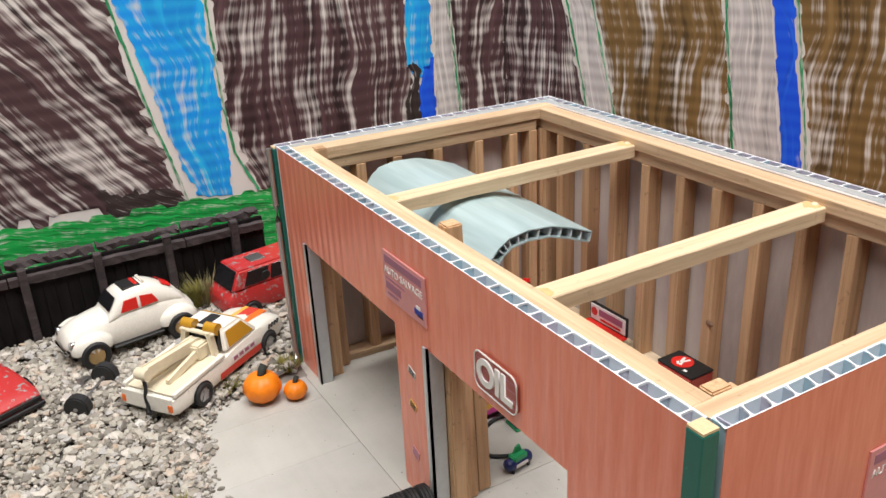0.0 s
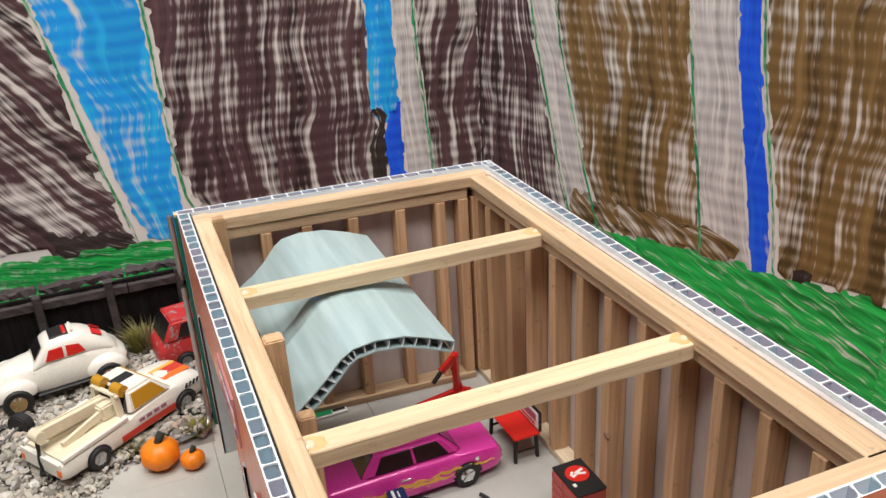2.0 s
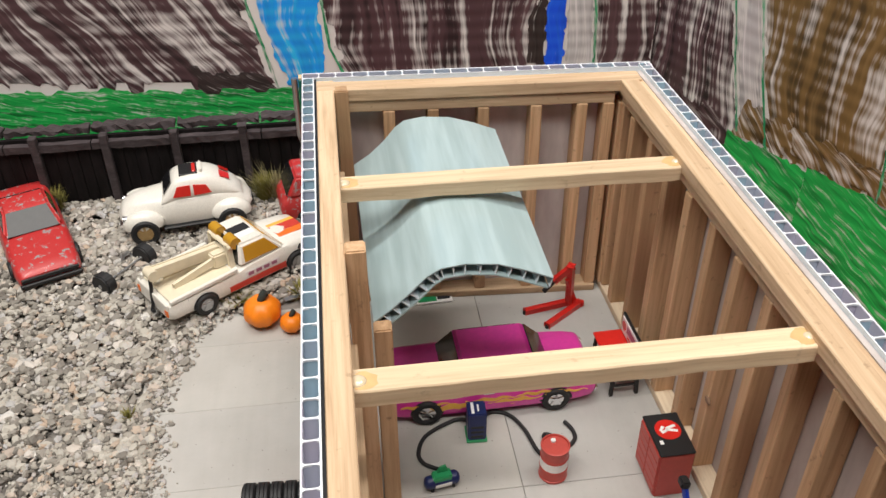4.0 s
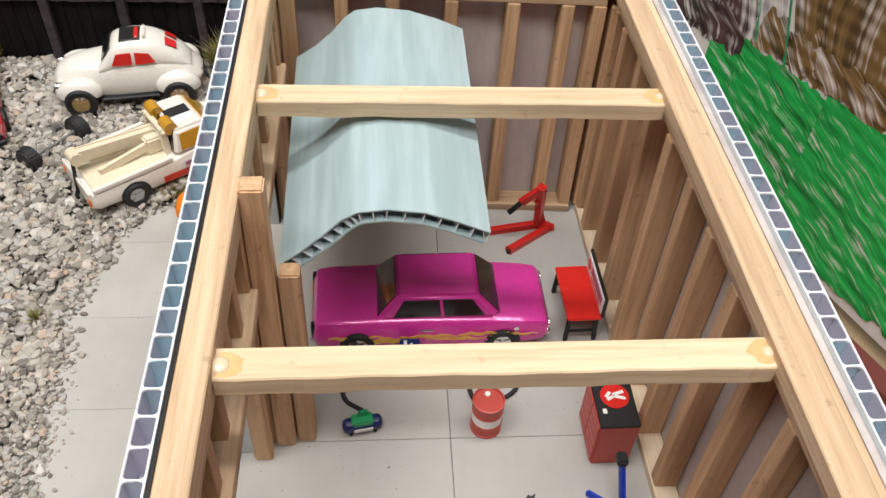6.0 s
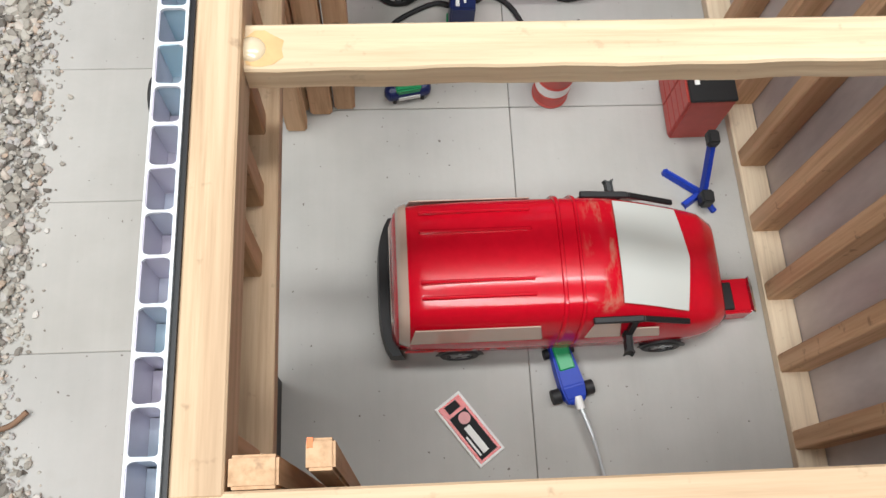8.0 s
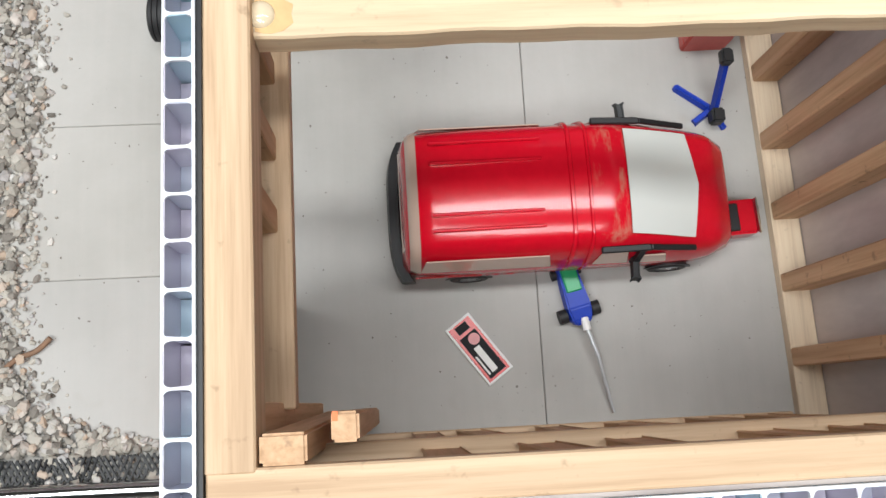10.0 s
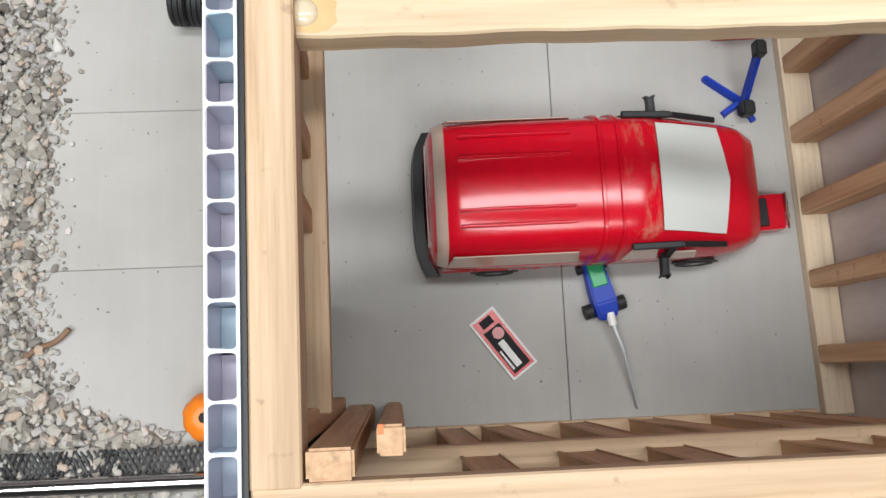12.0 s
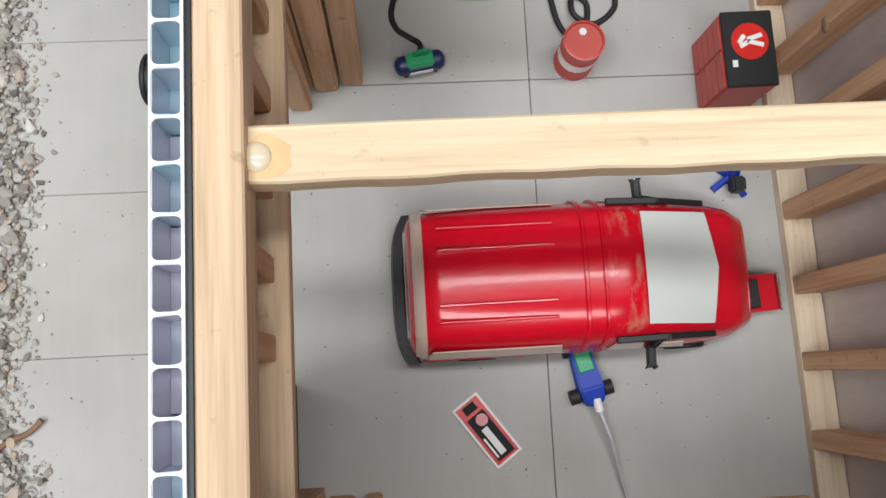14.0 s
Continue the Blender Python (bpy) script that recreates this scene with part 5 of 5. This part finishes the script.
can = thing("battery_charger", "upright dark blue box with a green base", "box", (50.8, 145.6, 0), -2)
block("case", can, navy, -3.2, 3.2, -3.8, 3.2, 1.0, 13.4, soft=0.45, seg=2)
block("base", can, green_plastic, -3.6, 3.6, -4.2, 3.6, 0, 1.2, soft=0.3, label="green base")
for k in range(3):
    block("slot", can, black_plastic, -2.2, 2.2, -4.0, -3.7, 2.4 + k * 2.2, 3.4 + k * 2.2, soft=0.08)
block("print_bar", can, white_print, -1.9, -0.9, -3.0, 2.2, 13.36, 13.5, soft=0.03)
block("print_bar", can, white_print, 0.2, 0.8, -2.0, 1.2, 13.36, 13.5, soft=0.03)

bench = thing("bench", "red metal bench on black legs with a printed backrest", "bench", (107.2, 168.2, 0), 2)
bm = B()
box(bm, -5.6, 5.6, -11.8, 11.8, 11.0, 11.9)
soften(bm, 0.3, 2)
part("seat", bm, red_plastic, bench)
for x in (-4.6, 4.6):
    for y in (-10.6, 10.6):
        bm = B()
        bar(bm, (x * 1.05, y, 0), (x * 0.95, y * 0.96, 11.2), 1.0, 1.0, up=(1, 0, 0))
        soften(bm, 0.15)
        part("leg", bm, black_plastic, bench)
for y in (-10.6, 10.6):
    bm = B()
    bar(bm, (-4.7, y * 0.98, 4.5), (4.7, y * 0.98, 4.5), 0.7, 0.7)
    part("stretcher", bm, black_plastic, bench)
bk = block("backrest", bench, black_plastic, 5.4, 6.4, -11.6, 11.6, 11.6, 20.6, soft=0.3, label="black framed backrest")
block("sign", bk, white_print, 5.1, 5.45, -10.6, 10.6, 12.6, 19.6, soft=0.05, label="white printed sign")
rod("sign_mark", bk, red_plastic, (5.15, 8.2, 16.4), (5.0, 8.2, 16.4), 1.9, n=24)
block("print_bar", bk, mauve_print, 5.0, 5.2, -9.0, 5.4, 15.4, 18.4, soft=0.04)
block("print_bar", bk, red_plastic, 5.0, 5.2, -8.0, 4.4, 13.4, 14.4, soft=0.04)

hoist = thing("engine_hoist", "small red toy engine hoist with a black ram", "hoist", (98.0, 210.0, 0), 0)
for a, b, w, h, nm in (((7.5, 0.5, 1.1), (-9.6, -12.0, 1.0), 2.4, 2.0, "leg"), ((4.0, 1.8, 1.1), (-16.6, -2.2, 1.0), 2.4, 2.0, "leg"), ((2.0, 2.6, 1.4), (8.4, -0.6, 1.2), 2.6, 2.2, "base_bar"), ((2.6, 1.0, 1.6), (1.6, -0.6, 21.6), 2.4, 2.6, "mast"), ((2.4, -0.2, 21.0), (-5.4, -2.2, 15.8), 1.8, 2.2, "arm"), ((4.8, 1.4, 1.6), (0.6, -1.0, 15.0), 1.2, 1.2, "brace")):
    bm = B()
    bar(bm, a, b, w, h, up=(0.3, 0.4, 1) if nm == "mast" else (0, 0, 1))
    soften(bm, 0.3, 2)
    part(nm, bm, red_plastic, hoist)
rod("ram", hoist, black_plastic, (-4.8, -2.0, 16.2), (-9.8, -3.2, 11.6), 1.0, label="black ram grip")
for p in ((-9.6, -12.0), (-16.6, -2.2), (7.6, 0.2)):
    rod("foot", hoist, black_plastic, (p[0], p[1], 0), (p[0], p[1], 1.2), 0.9, n=10)

jack = thing("floor_jack", "blue toy floor jack with green plate and steel handle", "jack", (71.0, 49.0, 0), -76)
bm = B()
loft(bm, [[(x, -w, z0), (x, w, z0), (x, w * 0.9, z1), (x, -w * 0.9, z1)] for x, w, z0, z1 in ((-9, 2.3, 1.6, 4.0), (-3, 2.8, 1.2, 4.6), (2, 3.1, 1.2, 4.7), (5, 2.6, 1.4, 4.0), (6, 1.6, 1.8, 3.4))])
soften(bm, 0.35, 2)
part("frame", bm, blue_plastic, jack)
block("plate", jack, green_plastic, -8.2, -1.8, -1.9, 1.9, 4.2, 5.0, soft=0.3, label="green top plate")
for s in (1, -1):
    rod("roller", jack, rubber, (3.0, s * 3.0, 1.7), (3.0, s * 5.0, 1.7), 1.7, n=18)
    rod("roller", jack, rubber, (-7.0, s * 2.4, 1.2), (-7.0, s * 3.6, 1.2), 1.2, n=18)
rod("socket", jack, white_print, (4.6, 0.4, 3.4), (7.6, 0.2, 3.6), 1.0, n=14)
rod("handle", jack, silver, (6.6, 0.2, 3.6), (14, 0.8, 3.2), 0.55, n=14, label="steel handle")
rod("handle_tip", jack, silver, (14, 0.8, 3.2), (27.5, 0.6, 1.0), 0.42, 0.35, n=14)

stand = thing("jack_stand", "blue toy axle stand with black pads", "stand", (108.6, 95.6, 0), 0)
for a, b in (((0.4, -0.6, 1.4), (-7.6, 5.6, 0.6)), ((0.4, -0.6, 1.4), (3.6, -5.4, 0.6)), ((0.4, -0.6, 1.4), (-4.0, -3.6, 0.6)), ((0.6, -2.4, 1.2), (-0.6, 6.4, 16.0))):
    bm = B()
    bar(bm, a, b, 1.3, 1.3, up=(0, 0.3, 1))
    soften(bm, 0.2)
    part("leg" if b[2] < 2 else "column", bm, blue_plastic, stand)
block("pad", stand, black_plastic, -2.0, 0.9, 5.2, 9.0, 15.2, 18.0, soft=0.5, seg=2, label="black rubber pad")
block("pad", stand, black_plastic, -1.2, 2.0, -5.2, -1.6, 2.6, 6.6, soft=0.5, seg=2, label="black rubber pad")
rod("foot", stand, blue_plastic, (-7.6, 5.6, 0), (-7.6, 5.6, 1.2), 0.8, n=10)

caddy = thing("parts_box", "small red metal box with black inset and chrome end", "box", (112.0, 66.6, 0), 3)
block("case", caddy, red_enamel, -5.0, 3.4, -4.2, 4.2, 0, 6.4, soft=0.5, seg=2)
block("inset", caddy, black_plastic, -5.2, -1.0, -3.4, 3.4, 2.0, 6.7, soft=0.3, label="black inset")
block("end_plate", caddy, chrome, 3.0, 3.9, -4.4, 4.4, 0.4, 7.0, soft=0.3, label="chrome end plate")

card = thing("blister_card", "white card with red border and black panel lying flat", "card", (47.6, 38.7, 0), -53.5)
block("card", card, white_print, -8.3, 8.3, -3.6, 3.6, 0.05, 0.7, soft=0.12)
block("red_panel", card, red_plastic, -7.7, 7.7, -3.0, 3.0, 0.66, 0.86, soft=0.04)
block("black_panel", card, black_print, -4.4, 7.1, -2.3, 2.3, 0.82, 1.0, soft=0.04)
block("black_panel", card, black_print, -7.2, -5.2, -1.6, 1.6, 0.82, 1.0, soft=0.04)
block("print_bar", card, white_print, -0.8, 6.2, -1.0, 0.6, 0.96, 1.08, soft=0.03)
block("print_bar", card, white_print, 1.0, 6.2, -2.0, -1.5, 0.96, 1.08, soft=0.03)
rod("print_dot", card, pink_print, (-2.6, 0.6, 0.95), (-2.6, 0.6, 1.1), 1.4, n=20)

flat = thing("name_card", "small white card with dark green and blue print", "card", (45.4, 222.6, 0), 3)
block("card", flat, white_print, -7.6, 7.6, -3.6, 3.6, 0.05, 0.9, soft=0.1)
block("print_bar", flat, green_plastic, -6.8, 1.0, -2.6, 2.6, 0.86, 1.0, soft=0.04)
block("print_bar", flat, black_print, 1.4, 6.8, -1.8, 1.8, 0.86, 1.0, soft=0.04)

# ---- signs on the outside walls ----


def on_west(y, z):
    return Matrix.Translation((-0.45, y, z)) @ Euler((radians(90), 0, radians(-90))).to_matrix().to_4x4()


sign = thing("wall_sign", "pink printed shop sign on the salmon wall", "sign", (-0.35, 130.5, 78.6))
block("panel", sign, pink_print, -0.3, 0.3, -13.4, 13.4, -8.2, 8.2, soft=0.08)
for y0, y1, z0, z1, m in ((-11.6, 12.0, 4.4, 7.0, mauve_print), (2, 12, -4.6, -2.0, mauve_print), (-1, 12, -1.0, -0.5, mauve_print), (4, 11, -6.4, -5.4, mauve_print)):
    block("print_bar", sign, m, -0.42, -0.25, y0, y1, z0, z1, soft=0.03)
text_part("lettering", "AUTO SALVAGE", 3.4, white_print, sign, Matrix.Translation((-0.36, 0.4, 1.9)) @ on_west(0, 0).to_3x3().to_4x4(), "pale lettering", 0.1)
for y, z, w, h, m in ((-8.0, -4.6, 3.6, 2.0, blue_plastic), (-8.4, -3.2, 1.8, 1.2, white_print), (-9.2, -5.6, 2.4, 0.9, navy)):
    block("car_picture", sign, m, -0.46, -0.2, y - w, y + w * 0.4, z - h / 2, z + h / 2, soft=0.05)

oil = thing("oil_sign", "rounded brick red sign with big white letters", "sign", (-0.3, 80.0, 72.2))
bm = B()
pts = []
for cy, cz, a0 in ((7.2, 3.0, 0), (-7.2, 3.0, 90), (-7.2, -3.0, 180), (7.2, -3.0, 270)):
    for k in range(6):
        a = radians(a0 + k * 18)
        pts.append((0, cy + 2.6 * math.cos(a), cz + 2.6 * math.sin(a)))
slab(bm, pts[::-1], (-1, 0, 0), 0.8)
pn = part("panel", bm, paint("brick print", (0.36, 0.07, 0.05), 0.4), oil, "brick red panel with pale rim")
bm = B()
hose(bm, [(-0.8, p[1], p[2]) for p in pts + pts[:1]], 0.25, 6, 1)
part("rim", bm, white_print, oil)
for k in range(4):
    block("print_bar", oil, mauve_print, -0.86, -0.7, -9.4, 9.4, -3.9 + k * 2.4, -3.7 + k * 2.4, soft=0.02)
text_part("lettering", "OIL", 10.4, white_print, oil, Matrix.Translation((-0.95, 0.2, 0.0)) @ on_west(0, 0).to_3x3().to_4x4(), "white letters", 0.35, "CENTER", 0.42)

for y, z, w, h, m, m2, lab in ((130.0, 49.0, 4.4, 2.6, white_print, black_print, "tiny white and black sticker"), (130.6, 36.2, 4.2, 2.6, yellow, black_print, "tiny yellow and black sticker"), (131.0, 17.4, 4.4, 4.0, pink_print, mauve_print, "tiny pink sticker")):
    st = thing("sticker", lab + " on the salmon pier", "sticker", (-0.12, y, z), 0, "pier stickers", rx=18)
    block("label", st, m, -0.12, 0.1, -w / 2, w / 2, -h / 2, h / 2, soft=0.04)
    for k in (-1, 0, 1):
        block("print_bar", st, m2, -0.2, -0.08, -w / 2 + 0.4, w / 2 - 0.4, k * h / 3.2 - h * 0.08, k * h / 3.2 + h * 0.08, soft=0.02)

side = thing("wall_sign", "pink printed sign on the end wall", "sign", (63.0, SOUTH - 0.32, 64.5))
block("panel", side, pink_print, -12.0, 12.0, -0.3, 0.3, -8.2, 8.2, soft=0.08)
block("print_bar", side, mauve_print, -10.6, 10.6, -0.42, -0.25, 4.2, 6.8, soft=0.03)
text_part("lettering", "AUTO SALVAGE", 3.0, white_print, side, Matrix.Translation((0, -0.36, 1.6)) @ Euler((radians(90), 0, 0)).to_matrix().to_4x4(), "pale lettering", 0.1)

# ---- the yard ----
pipe = thing("drain_pipe", "bent grey steel pipe up the green corner post", "pipe")
bm = B()
hose(bm, [(-2.9, 237.0, 96.6), (-2.9, 237.0, 60), (-2.9, 236.8, 30), (-3.0, 236.2, 10), (-3.6, 234.2, 4.4), (-5.4, 230.6, 2.4), (-7.6, 227.0, 2.2)], 1.15, 12)
part("pipe", bm, steel, pipe, "", 60)


def pumpkin(x, y, r, label):
    p = thing("pumpkin", label, "pumpkin", (x, y, 0), 0, "pumpkins")
    bm = B()
    bmesh.ops.create_uvsphere(bm, u_segments=40, v_segments=20, radius=1)
    for v in bm.verts:
        a = math.atan2(v.co.y, v.co.x)
        k = 1 - 0.07 * (0.5 + 0.5 * math.cos(a * 8)) ** 3
        dip = -0.16 * math.exp(-(v.co.x ** 2 + v.co.y ** 2) * 9) * (1 if v.co.z > 0 else -1)
        n = noise.noise(v.co * 2.2) * 0.05
        v.co = Vector((v.co.x * r * (k + n), v.co.y * r * (k + n), r * 0.84 + (v.co.z + dip) * r * 0.84))
    part("flesh", bm, pumpkin_skin, p, "", 70)
    bm = B()
    hose(bm, [(0, 0, r * 1.45), (0.1 * r, 0, r * 1.75), (0.3 * r, 0.1 * r, r * 2.0)], 0.22 * r, 8, 3)
    part("stem", bm, pumpkin_stem, p, "dark stem", 50)


pumpkin(-24.8, 216.6, 7.7, "large orange clay pumpkin with a dark stem")
pumpkin(-13.2, 210.6, 4.8, "small orange clay pumpkin with a dark stem")
pumpkin(-19.6, 25.2, 5.4, "orange clay pumpkin beside the door pier")

axle = thing("spare_axle", "black toy wheels on a thin steel axle", "wheels", (-84.0, 252.0, 1.9), 54)
for x, r in ((-11.6, 5.2), (11.6, 5.4)):
    bm = B()
    tube(bm, (x - 2.4, 0, r), (x + 2.4, 0, r), r, n=28)
    soften(bm, 0.7, 2)
    w = part("wheel", bm, rubber, axle, "", 40)
    rod("hub", w, steel, (x - 2.6, 0, r), (x + 2.6, 0, r), 0.9, n=10)
rod("axle", axle, steel, (-14.4, 0, 5.3), (14.4, 0, 5.3), 0.5, n=10, label="steel axle")
nut = thing("hex_nut", "grey steel nut lying in the gravel", "nut", (-86.0, 264.0, 4.6), 30, rx=70)
bm = B()
o = [bm.verts.new((3.4 * math.cos(math.pi / 3 * k), 3.4 * math.sin(math.pi / 3 * k), z)) for z in (0, 3) for k in range(6)]
i_ = [bm.verts.new((1.9 * math.cos(math.pi / 3 * k), 1.9 * math.sin(math.pi / 3 * k), z)) for z in (0, 3) for k in range(6)]
for k in range(6):
    j = (k + 1) % 6
    bm.faces.new((o[k], o[j], o[6 + j], o[6 + k]))
    bm.faces.new((i_[j], i_[k], i_[6 + k], i_[6 + j]))
    bm.faces.new((o[k], i_[k], i_[j], o[j]))
    bm.faces.new((o[6 + j], i_[6 + j], i_[6 + k], o[6 + k]))
part("nut", bm, steel, nut)

stack = thing("tyre_roll", "row of black ribbed toy tyres lying by the pier", "tyres", (-16.6, 121.4, 0), -3)
for k in range(6):
    bm = B()
    n = 32
    x0 = -10.4 + k * 4.3
    prof = [(2.6, x0), (5.2, x0), (5.9, x0 + 0.5), (5.9, x0 + 1.2), (5.6, x0 + 1.35), (5.9, x0 + 1.5), (5.9, x0 + 2.5), (5.6, x0 + 2.65), (5.9, x0 + 2.8), (5.9, x0 + 3.6), (5.2, x0 + 4.1), (2.6, x0 + 4.1)]
    loft(bm, [[(x, p * math.cos(2 * math.pi * q / n), 5.9 + p * math.sin(2 * math.pi * q / n)) for p, x in prof] for q in range(n + 1)], caps=False)
    part("tyre", bm, rubber, stack, "", 35)

strip = thing("metal_strip", "short bright metal strip in the gravel", "strip", (-10, 229.5, 2.4), 20)
block("strip", strip, steel, -7, 7, -1.2, 1.2, 0, 0.6, soft=0.1)
twig = thing("twig", "short reddish brown twig on the pad edge", "twig", (-56.0, 42.4, 0.9), 24)
bm = B()
hose(bm, [(-6, -0.5, 0), (-2, 0.3, 0.4), (2, 0, 0.3), (6.2, 1.2, 0.8)], 0.65, 7, 4)
part("stick", bm, twig_wood, twig, "", 60)
rail = thing("metal_rail", "bright round metal rail along the edge of the yard", "rail")
rod("tube", rail, chrome, (-120, 11.8, 3.2), (-2.0, 11.2, 3.2), 2.2, n=20)
mesh_net = thing("wire_mesh", "black wire mesh lying beside the metal rail", "mesh", (0, 0, 0))
bm = B()
for k in range(88):
    x = -122 + k * 1.36
    for d in (-1, 1):
        bar(bm, (x, 13.6, 2.2 + 0.4 * math.sin(k * 0.7)), (x + d * 2.7, 19.0, 3.2 + 0.6 * math.sin(k * 0.9)), 0.45, 0.5)
tagged(part("lattice", bm, black_plastic, mesh_net), kind="stuff")

# timber retaining wall behind the yard
fence = thing("retaining_wall", "dark timber retaining wall with posts and black boards", "wall")
rf = random.Random(8)
FY = 312.0
bm = B()
box(bm, -300, 14, FY + 4, FY + 6, -1, 39)
part("back_board", bm, fence_black, fence, "black boards")
for k in range(8):
    x = -298 + k * 39.0
    bm = B()
    box(bm, x, x + 37.8, FY + 6.2, FY + 12 + rf.uniform(-1, 1), 39.6, 42.2 + rf.uniform(-0.4, 0.6))
    bmesh.ops.subdivide_edges(bm, edges=[e for e in bm.edges if abs(e.verts[0].co.x - e.verts[1].co.x) > 20], cuts=16)
    for v in bm.verts:
        v.co.z += rf.uniform(-0.8, 0.8)
        v.co.y += rf.uniform(-0.9, 0.9)
    part("cap_timber", bm, fence_wood, fence, "rough weathered cap")
    bm = B()
    box(bm, x, x + 38.4, FY + 0.6, FY + 5.6, 33.6, 37.2)
    bmesh.ops.subdivide_edges(bm, edges=[e for e in bm.edges if abs(e.verts[0].co.x - e.verts[1].co.x) > 20], cuts=12)
    for v in bm.verts:
        v.co.z += rf.uniform(-0.25, 0.25)
        v.co.y += rf.uniform(-0.3, 0.3)
    part("rail", bm, fence_wood, fence)
for k in range(10):
    x = -288 + k * 31.8
    bm = B()
    bar(bm, (x, FY + 2.0, -1), (x + rf.uniform(-0.6, 0.6), FY + 1.4, 41.0 + rf.uniform(-0.8, 0.8)), 3.6, 4.0, up=(0, 1, 0))
    soften(bm, 0.4)
    part("post", bm, fence_wood, fence)
for k in range(60):
    x = -298 + k * 5.2
    bm = B()
    box(bm, x, x + 4.9, FY + 3.2 + rf.uniform(-0.2, 0.2), FY + 4.0, -1, 34.2)
    part("board", bm, fence_black, fence)


def tuft(x, y, z, n, h, spread, mat, label, seed):
    r = random.Random(seed)
    bm = B()
    for k in range(n):
        a, q = r.uniform(0, 6.28), r.uniform(0, 1) ** 0.7
        b = Vector((math.cos(a) * spread * q * 0.4, math.sin(a) * spread * q * 0.4, 0))
        t = b + Vector((math.cos(a) * spread * q, math.sin(a) * spread * q, h * r.uniform(0.4, 1.0)))
        m = b.lerp(t, 0.5) + Vector((0, 0, h * 0.12))
        s = Vector((-math.sin(a), math.cos(a), 0)) * 0.22
        v = [bm.verts.new(p) for p in (b - s, b + s, m + s * 0.8, t, m - s * 0.8)]
        bm.faces.new(v)
    ob = thing("grass_tuft", label, "grass", (x, y, z), 0, "grass tufts")
    tagged(part("foliage", bm, mat, ob), kind="stuff")


tuft(-27, 305, 4, 420, 15, 6, moss, "olive yellow tuft of dry moss", 1)
tuft(-21, 307, 4, 160, 20, 13, grass_dry, "pale straw grass by the timber wall", 2)
tuft(-126, 307, 4, 420, 14, 7, moss, "olive yellow tuft of dry moss", 3)
tuft(-36, 230, 2, 160, 5, 6, moss, "low green moss in the gravel", 4)
tuft(-9, 230, 2, 120, 6, 6, moss, "low green moss in the gravel", 5)
tuft(-70, 168, 2, 60, 4, 3, moss, "small yellow moss scrap in the gravel", 6)

# crushed stone of the yard
rg = np.random.RandomState(3)
base = []
t = (1 + 5 ** 0.5) / 2
for a in (-1, 1):
    for b in (-t, t):
        base += [(0, a, b), (a, b, 0), (b, 0, a)]
base = np.array(base, float) / math.hypot(1, t)
tris = []
for i in range(12):
    for j in range(i + 1, 12):
        for k in range(j + 1, 12):
            p, q, s = base[i], base[j], base[k]
            if max(np.linalg.norm(p - q), np.linalg.norm(q - s), np.linalg.norm(p - s)) < 1.1:
                tris.append((i, j, k) if np.dot(np.cross(q - p, s - p), p) > 0 else (i, k, j))
tris = np.array(tris)


def pad_edge(y):
    """How far east the stones reach at this y."""
    if y > 231:
        return 118.0 if y > 241 else -2.0
    pts = ((-60, 8), (14, 2), (18, -8), (22, -28), (29, -48), (42, -56), (60, -55), (100, -53), (135, -54), (171, -58), (205, -50), (219, -43), (227, -20), (231, -3))
    for (y0, a0), (y1, a1) in zip(pts, pts[1:]):
        if y <= y1:
            return a0 + (a1 - a0) * (y - y0) / (y1 - y0)
    return -3.0


def yard_rise(y):
    """The yard lies a little higher towards the timber wall."""
    f = min(1.0, max(0.0, (y - 205) / 45))
    return 3.0 * f * f * (3 - 2 * f)


bm = B()
rows = [[bm.verts.new((x, y, yard_rise(y) - 1.15)) for x in (-299, -3)] for y in range(200, 314, 6)]
for p, q in zip(rows, rows[1:]):
    bm.faces.new((p[0], p[1], q[1], q[0]))
tagged(part("ground_bank", bm, bpy.data.materials["dark joint bed"]), "dark earth bank under the gravel", "ground", kind="structure")
verts, faces, count = [], [], 0
while count < 36000:
    x, y = rg.uniform(-215, 118), rg.uniform(-40, 314)
    far = (1.0 if x > -95 and y < 160 else 0.5) if (x > -150 and y > 20) else 0.25
    if rg.rand() > far:
        continue
    e = pad_edge(y) + rg.normal(0, 2.2)
    if x > e:
        continue
    near = e - x
    if near < 4 and rg.rand() > near / 4 + 0.45:
        continue
    r = (0.72 + 1.75 * rg.rand() ** 2.2) * (0.6 if near < 5 else 1.0) * (0.72 if y < 150 else 1.0)
    if -2 < x < 134 and 224 < y < 242:
        continue
    m = base * rg.uniform(0.62, 1.2, (12, 1)) * np.array([r * rg.uniform(0.9, 1.4), r * rg.uniform(0.8, 1.1), r * rg.uniform(0.55, 0.85)])
    a, b, c = rg.uniform(0, 6.28), rg.normal(0, 0.5), rg.normal(0, 0.5)
    Rz = np.array([[math.cos(a), -math.sin(a), 0], [math.sin(a), math.cos(a), 0], [0, 0, 1]])
    Rx = np.array([[1, 0, 0], [0, math.cos(b), -math.sin(b)], [0, math.sin(b), math.cos(b)]])
    bank = max(0.0, min(1.0, near / 30)) * 1.4
    z = (r * 0.35 if near < 4 else rg.uniform(-0.3, 1.5)) + bank + yard_rise(y)
    m = m @ (Rz @ Rx).T + np.array([x, y, z])
    verts.append(m)
    faces.append(tris + 12 * count)
    count += 1
me = bpy.data.meshes.new("gravel")
me.from_pydata((np.concatenate(verts) * MM).tolist(), [], np.concatenate(faces).tolist())
me.materials.append(stones)
tagged(new("gravel", me), "loose crushed grey and cream stones of the yard", "gravel", kind="stuff")
